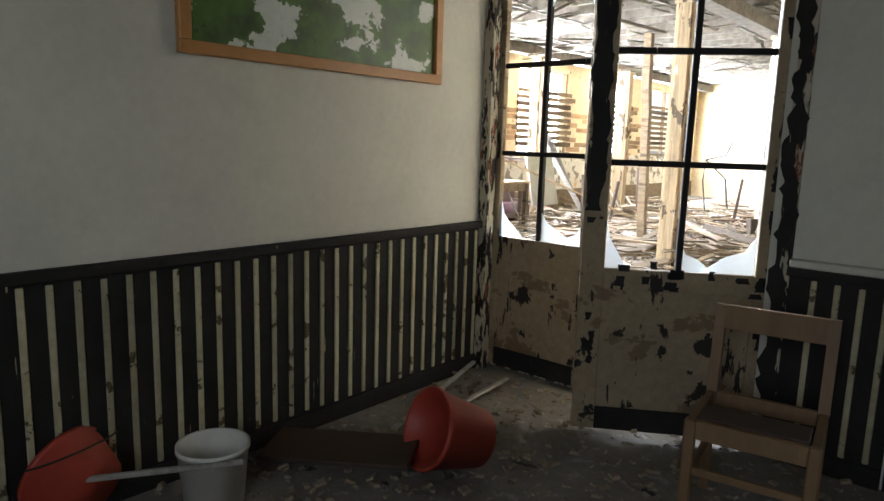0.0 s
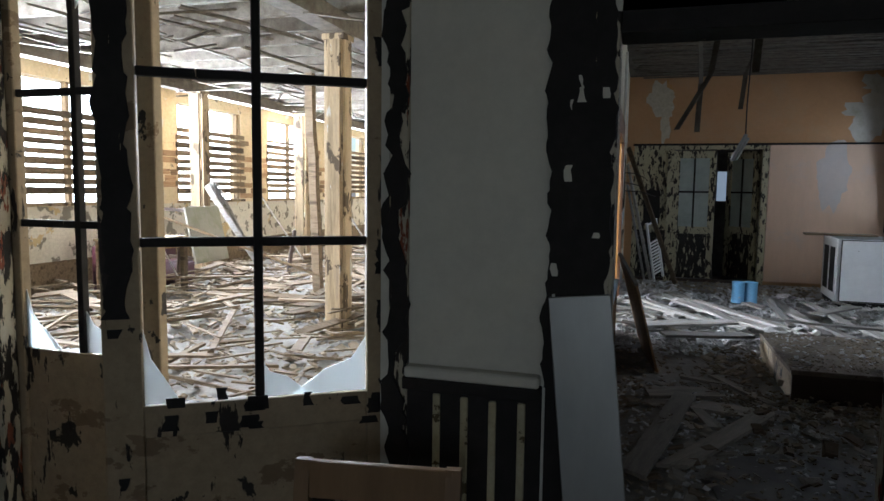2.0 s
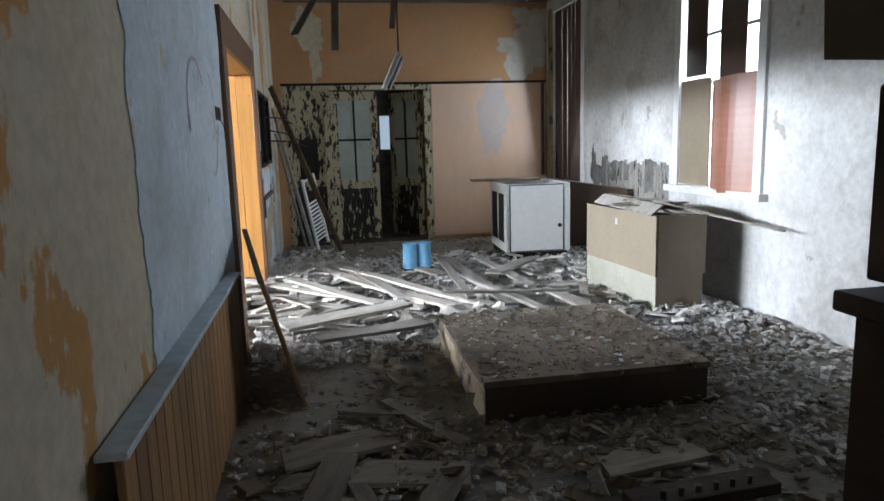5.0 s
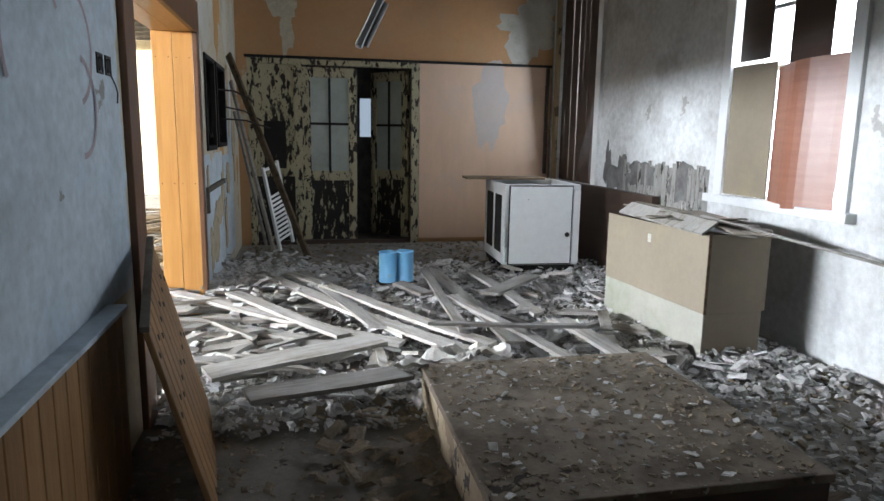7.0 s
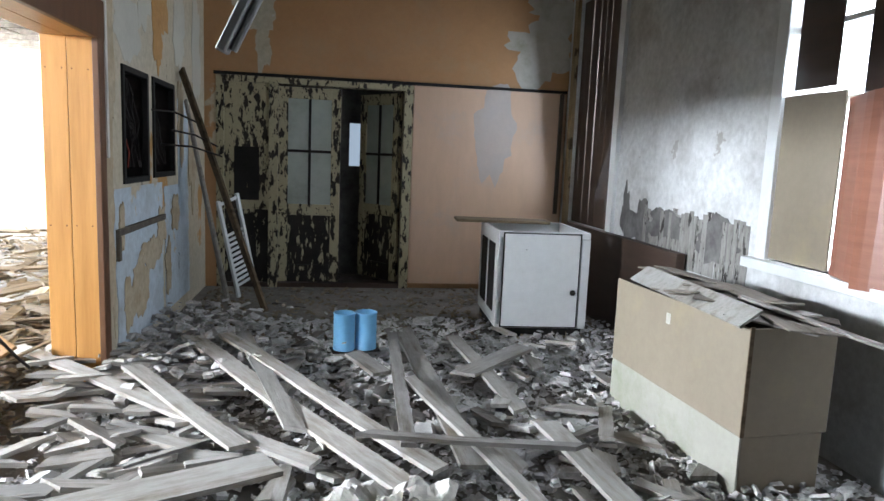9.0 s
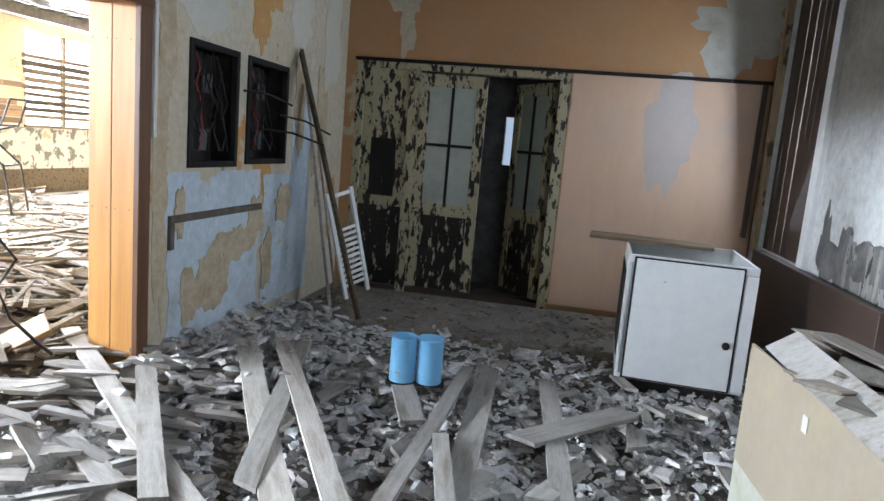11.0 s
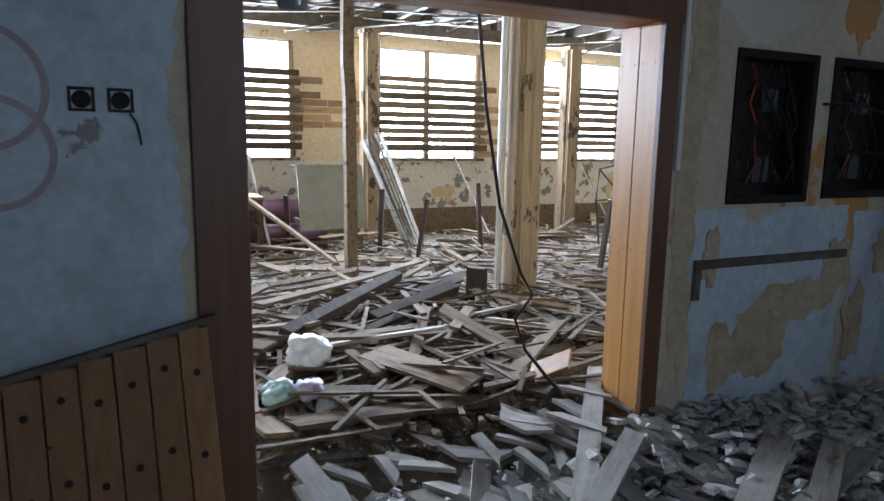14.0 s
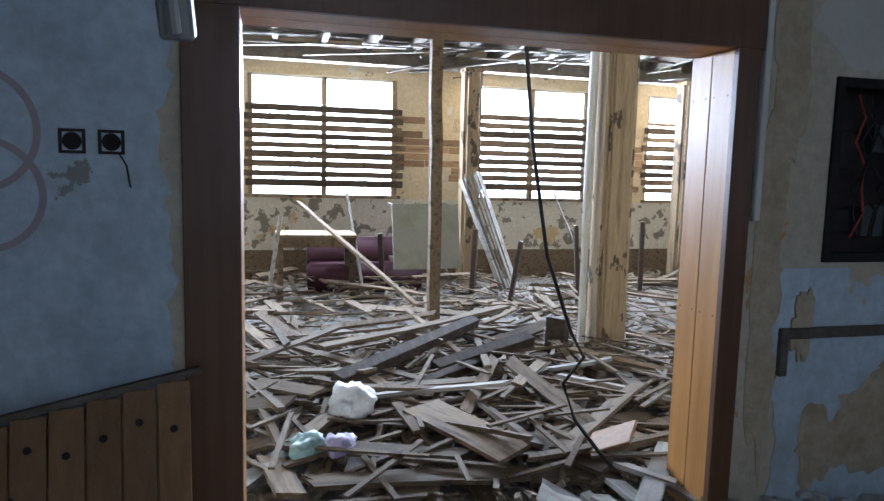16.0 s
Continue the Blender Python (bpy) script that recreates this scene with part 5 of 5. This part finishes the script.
def plank(a, b, w, material, label, group, z=(0.1, 0.1), roll=0.0):
    a3, b3 = Vector((*a, z[0])), Vector((*b, z[1]))
    p = new("plank", plank_mesh((b3 - a3).length, w, material))
    q = (b3 - a3).to_track_quat("X", "Z").to_matrix().to_4x4()
    p.matrix_world = Matrix.Translation((a3 + b3) / 2) @ q @ pose(0, 0, 0, roll)
    return tagged(p, label, "plank", group)


G = "planks on the second room floor"
for a, b, w, z in (((-0.55, 6.75), (1.3, 5.2), 0.11, (0.14, 0.08)), ((0.42, 7.1), (1.68, 4.98), 0.12, (0.1, 0.07)), ((0.62, 7.2), (1.85, 5.1), 0.1, (0.1, 0.08)),
                   ((1.82, 7.2), (1.74, 5.3), 0.07, (0.1, 0.1)), ((1.93, 7.4), (2.02, 5.1), 0.13, (0.06, 0.07)), ((1.85, 6.2), (2.25, 4.5), 0.07, (0.1, 0.1)),
                   ((2.5, 5.7), (2.62, 4.6), 0.12, (0.05, 0.05)), ((0.28, 4.64), (1.13, 5.0), 0.2, (0.14, 0.17)), ((0.55, 4.38), (1.2, 4.52), 0.17, (0.12, 0.14)),
                   ((1.55, 5.28), (2.48, 5.1), 0.05, (0.16, 0.16)), ((0.75, 7.2), (1.2, 5.6), 0.1, (0.1, 0.08)), ((1.7, 6.3), (1.5, 6.85), 0.12, (0.09, 0.09)),
                   ((2.3, 7.3), (2.42, 5.9), 0.1, (0.05, 0.05)), ((2.75, 6.9), (2.2, 6.4), 0.16, (0.09, 0.07)), ((0.2, 6.4), (1.0, 5.3), 0.1, (0.14, 0.1))):
    plank(a, b, w * 0.98, plank_mat, "long grey dusty floorboard lying on rubble", G, (z[0] + 0.07, z[1] + 0.06))
for a, b, w in (((0.26, 1.55), (0.58, 2.9), 0.14), ((0.45, 1.65), (1.08, 2.72), 0.13), ((0.62, 2.85), (0.74, 2.3), 0.07), ((0.36, 3.0), (0.76, 3.12), 0.22),
                ((0.72, 2.78), (1.1, 2.68), 0.2), ((1.7, 2.6), (2.2, 2.68), 0.2), ((0.85, 3.6), (1.15, 3.0), 0.07), ((0.6, 3.5), (1.0, 3.35), 0.06)):
    plank(a, b, w, grimy_board, "short brown board lying on the dusty floor", G, (0.035, 0.035))
for k in range(135):
    x, y = rng.uniform(-0.1, 1.0), rng.uniform(4.75, 6.7)
    x -= 0.35 * (y - 5.2) * 0.4
    an = rng.gauss(0.45, 0.4)
    if k > 80:
        x, y, an = rng.uniform(1.0, 3.2), rng.uniform(4.8, 7.7), rng.gauss(1.7, 0.5)
    ln = rng.uniform(0.12, 0.42)
    z = 0.04 + 0.09 * max(0.0, 1 - x / 1.4) + rng.uniform(0, 0.06)
    plank((x - ln / 2 * math.cos(an), y - ln / 2 * math.sin(an)), (x + ln / 2 * math.cos(an), y + ln / 2 * math.sin(an)), rng.choice((0.05, 0.075, 0.1)), plank_mat,
          "short broken grey board in the rubble", G, (z + rng.uniform(-0.01, 0.04), z), rng.uniform(-12, 12))

G = "planks on the hall floor"
for a, b, w, z in (((-1.3, 5.6), (-0.55, 5.95), 0.28, (0.24, 0.22)), ((-1.0, 4.75), (-0.65, 5.75), 0.09, (0.2, 0.2)), ((-1.75, 5.4), (-1.75, 6.15), 0.09, (0.2, 0.22)),
                   ((-2.3, 4.6), (-3.1, 5.35), 0.08, (0.25, 0.3)), ((-2.4, 5.1), (-3.7, 7.0), 0.1, (0.3, 0.3)), ((-2.6, 5.0), (-1.8, 5.8), 0.08, (0.25, 0.2)),
                   ((-1.4, 4.9), (-1.5, 6.3), 0.08, (0.14, 0.2)), ((-0.9, 6.0), (-0.45, 6.35), 0.14, (0.2, 0.17)), ((-0.55, 5.0), (-0.5, 5.9), 0.12, (0.18, 0.16))):
    plank(a, b, w, brown_plank, "long brown board lying on the debris", G, z)
far_v, far_f = [], []
for k in range(430):
    x, y = -0.45 - 6.6 * rng.random() ** 1.2, rng.uniform(0.5, 13.0)
    if k < 130:
        x, y = rng.uniform(-3.4, -0.3), rng.uniform(4.3, 8.6)
    if abs(x + 2.55) < 0.35 and abs(y - 7.53) < 0.35:
        continue
    ln, an = rng.uniform(0.25, 1.5), rng.gauss(0.6, 0.9) + (math.pi / 2 if rng.random() < 0.3 else 0)
    if x > -0.9:
        ln = min(ln, 0.6)
        x = min(x, -0.3)
    z = 0.06 + rng.uniform(0, 0.18)
    t_ = rng.uniform(-0.12, 0.12) * ln
    ends = ((x - ln / 2 * math.cos(an), y - ln / 2 * math.sin(an)), (x + ln / 2 * math.cos(an), y + ln / 2 * math.sin(an)))
    w, m_ = rng.choice((0.05, 0.05, 0.075, 0.1, 0.125)), brown_plank if rng.random() < 0.86 else plank_mat
    lo, hi, roll = z - t_ / 2, z + t_ / 2 + 0.02, rng.uniform(-20, 20)
    if k < 120:
        plank(*ends, w, m_, "broken brown board in the hall debris", G, (lo, hi), roll)
        continue
    a, b = Vector((*ends[0], lo)), Vector((*ends[1], hi))
    a.x, b.x = min(a.x, -0.3), min(b.x, -0.3)
    mm = Matrix.Translation((a + b) / 2) @ (b - a).to_track_quat("X", "Z").to_matrix().to_4x4() @ pose(0, 0, 0, roll)
    me = plank_mesh(ln, w, brown_plank)
    base = len(far_v)
    far_v += [mm @ v.co for v in me.vertices]
    far_f += [tuple(base + i for i in p.vertices) for p in me.polygons]
me = bpy.data.meshes.new("far_planks")
me.from_pydata(far_v, [], far_f)
me.materials.append(brown_plank)
tagged(new("far_planks", me), "broken brown boards covering the far hall floor", "planks", kind="stuff")


def rubble(name, label, n, where, size, material, flat=0.5):
    """Angular chips strewn over the floor as one mesh."""
    vs, fs = [], []
    for _ in range(n):
        x, y, z = where()
        s = size * rng.uniform(0.35, 1.0) ** 1.6 * 1.4
        m = Matrix.Translation((x, y, z + s * flat * 0.3)) @ Euler((rng.uniform(-0.5, 0.5), rng.uniform(-0.5, 0.5), rng.uniform(0, 6.28))).to_matrix().to_4x4()
        b = len(vs)
        ax, ay = s * rng.uniform(0.5, 1.2), s * rng.uniform(0.3, 0.8)
        for px, py, pz in ((-1, -1, 0), (1, -1, 0), (1, 1, 0), (-1, 1, 0), (-0.8, -0.8, 1), (0.7, -0.9, 1), (0.8, 0.8, 1), (-0.7, 0.6, 1)):
            vs.append(m @ Vector((px * ax * rng.uniform(0.7, 1), py * ay * rng.uniform(0.7, 1), (pz - 0.4) * s * flat * rng.uniform(0.6, 1))))
        fs += [tuple(b + i for i in f) for f in ((3, 2, 1, 0), (4, 5, 6, 7), (0, 1, 5, 4), (1, 2, 6, 5), (2, 3, 7, 6), (3, 0, 4, 7))]
    me = bpy.data.meshes.new(name)
    me.from_pydata(vs, [], fs)
    me.materials.append(material)
    return tagged(new(name, me), label, "rubble", kind="stuff")


def heap(x, y):
    """Height of the debris."""
    return 0.05 * max(0.0, noise.noise(Vector((x * 1.1, y * 1.1, 0.3)))) + 0.1 * math.exp(-((x - 0.1) ** 2 / 0.8 + (y - 5.9) ** 2 / 2.0))


def spread(x0, x1, y0, y1, lift=0.02):
    def where():
        x, y = rng.uniform(x0, x1), rng.uniform(y0, y1)
        return x, y, heap(x, y) * rng.random() + rng.random() * lift
    return where


rubble("plaster_rubble", "pale plaster chips strewn over the floor", 5200, spread(0.05, 3.85, 4.3, 8.2, 0.05), 0.035, rubble_mat)
rubble("plaster_rubble", "grey plaster chunks and splinters", 500, spread(0.05, 3.6, 4.5, 7.6, 0.06), 0.075, rubble_mat, 0.35)
rubble("plaster_rubble", "pale chips strewn over the floor by the wall", 1800, spread(2.6, 3.9, 2.2, 5.2, 0.03), 0.03, rubble_mat)
rubble("grit", "brown grit and chips on the floor", 3500, spread(0.08, 3.8, 0.3, 4.6, 0.02), 0.022, brown_rubble)
rubble("plaster_rubble", "grey rubble heaped beside the opening", 1100, lambda: (abs(rng.gauss(0.1, 0.45)) + 0.02, rng.uniform(6.3, 8.2), rng.random() ** 2 * 0.2), 0.055, rubble_mat, 0.35)
rubble("grit", "brown rubble round the platform", 700, spread(0.8, 2.6, 2.6, 3.3, 0.04), 0.026, brown_rubble)
rubble("grit", "fine grit lying on the platform", 900, lambda: (rng.uniform(1.34, 2.54), rng.uniform(3.22, 4.53), 0.236), 0.014, brown_rubble)
rubble("grit", "pale flakes lying on the platform", 160, lambda: (rng.uniform(1.36, 2.52), rng.uniform(3.24, 4.5), 0.238), 0.024, rubble_mat, 0.2)
rubble("grit", "fine pale plaster dust and crumbs", 6000, spread(0.05, 3.7, 4.3, 7.6, 0.03), 0.017, rubble_mat)
rubble("grit", "small pale chips over the dusty floor", 1500, spread(0.1, 2.9, 0.8, 3.4, 0.02), 0.024, rubble_mat, 0.3)
rubble("scraps", "broken lath pieces over the dusty floor", 130, spread(0.2, 2.9, 1.2, 3.5, 0.04), 0.06, brown_plank, 0.25)
rubble("scraps", "flat grimy scraps on the floor", 260, spread(0.15, 2.8, 0.9, 3.4, 0.02), 0.07, grimy_board, 0.12)
rubble("scraps", "curled brown scraps beside the platform", 70, spread(0.75, 1.3, 3.3, 4.5, 0.09), 0.06, brown_rubble, 0.2)
rubble("scraps", "pale flat plaster flakes on the floor", 220, spread(0.9, 3.6, 4.6, 8.0, 0.08), 0.07, rubble_mat, 0.15)
for px, py, sz in ((1.28, 4.62, 0.26), (1.5, 4.72, 0.3), (1.78, 4.74, 0.28)):
    bm = bmesh.new()
    bmesh.ops.create_grid(bm, x_segments=14, y_segments=14, size=sz / 2)
    for v in bm.verts:
        c = v.co * 9 + Vector((px * 30, py * 7, 0))
        v.co.z = 0.09 * abs(noise.noise(c * 0.6)) + 0.03 * noise.noise(c * 1.7) + 0.5 * abs(v.co.x) * (v.co.y + sz / 2)
        v.co.x *= 0.75 + 0.4 * noise.noise(c * 0.5)
    bmesh.ops.solidify(bm, geom=list(bm.faces), thickness=0.002)
    sh = part("paper_sheet", bm, paper_mat)
    sh.matrix_world = pose(px, py, 0.2, rng.uniform(-15, 15), rng.uniform(-15, 15), px * 400)
    tagged(sh, "crumpled dusty white paper sheet on planks", "paper", "crumpled paper")
rubble("grit", "chips on the floor near the double door", 900, spread(0.1, 3.8, 7.6, 9.7, 0.02), 0.03, brown_rubble)
rubble("grit", "debris on the first room floor", 2600, spread(-2.15, 1.6, -3.5, -0.05, 0.03), 0.025, brown_rubble)
rubble("splinters", "brown splinters and chips over the hall floor", 8000, spread(-7.2, -0.3, 0.4, 13, 0.1), 0.05, brown_rubble, 0.3)
rubble("splinters", "splinters and chips near the opening", 3500, spread(-3.5, -0.1, 4.6, 7.6, 0.1), 0.03, brown_rubble, 0.4)
bm = bmesh.new()
for k in range(900):
    x, y = rng.uniform(-7.0, -0.4), rng.uniform(0.6, 12.5)
    if k > 450:
        x, y = rng.uniform(-3.2, -0.35), rng.uniform(4.4, 8.2)
    ln, an = rng.uniform(0.15, 0.8), rng.uniform(0, 6.28)
    z = rng.uniform(0.05, 0.24)
    a = Vector((x, y, z))
    b = a + Vector((ln * math.cos(an), ln * math.sin(an), rng.uniform(-0.04, 0.06)))
    b.x = min(b.x, -0.3)
    d = (b - a)
    s = Vector((-d.y, d.x, 0)).normalized() * 0.014
    vv = [bm.verts.new(p) for p in (a - s, a + s, b + s, b - s, a - s + Vector((0, 0, 0.012)), a + s + Vector((0, 0, 0.012)), b + s + Vector((0, 0, 0.012)), b - s + Vector((0, 0, 0.012)))]
    for f in ((3, 2, 1, 0), (4, 5, 6, 7), (0, 1, 5, 4), (1, 2, 6, 5), (2, 3, 7, 6), (3, 0, 4, 7)):
        bm.faces.new([vv[i] for i in f])
tagged(part("splinters", bm, brown_plank), "thin broken laths strewn over the hall floor", "laths", kind="stuff")
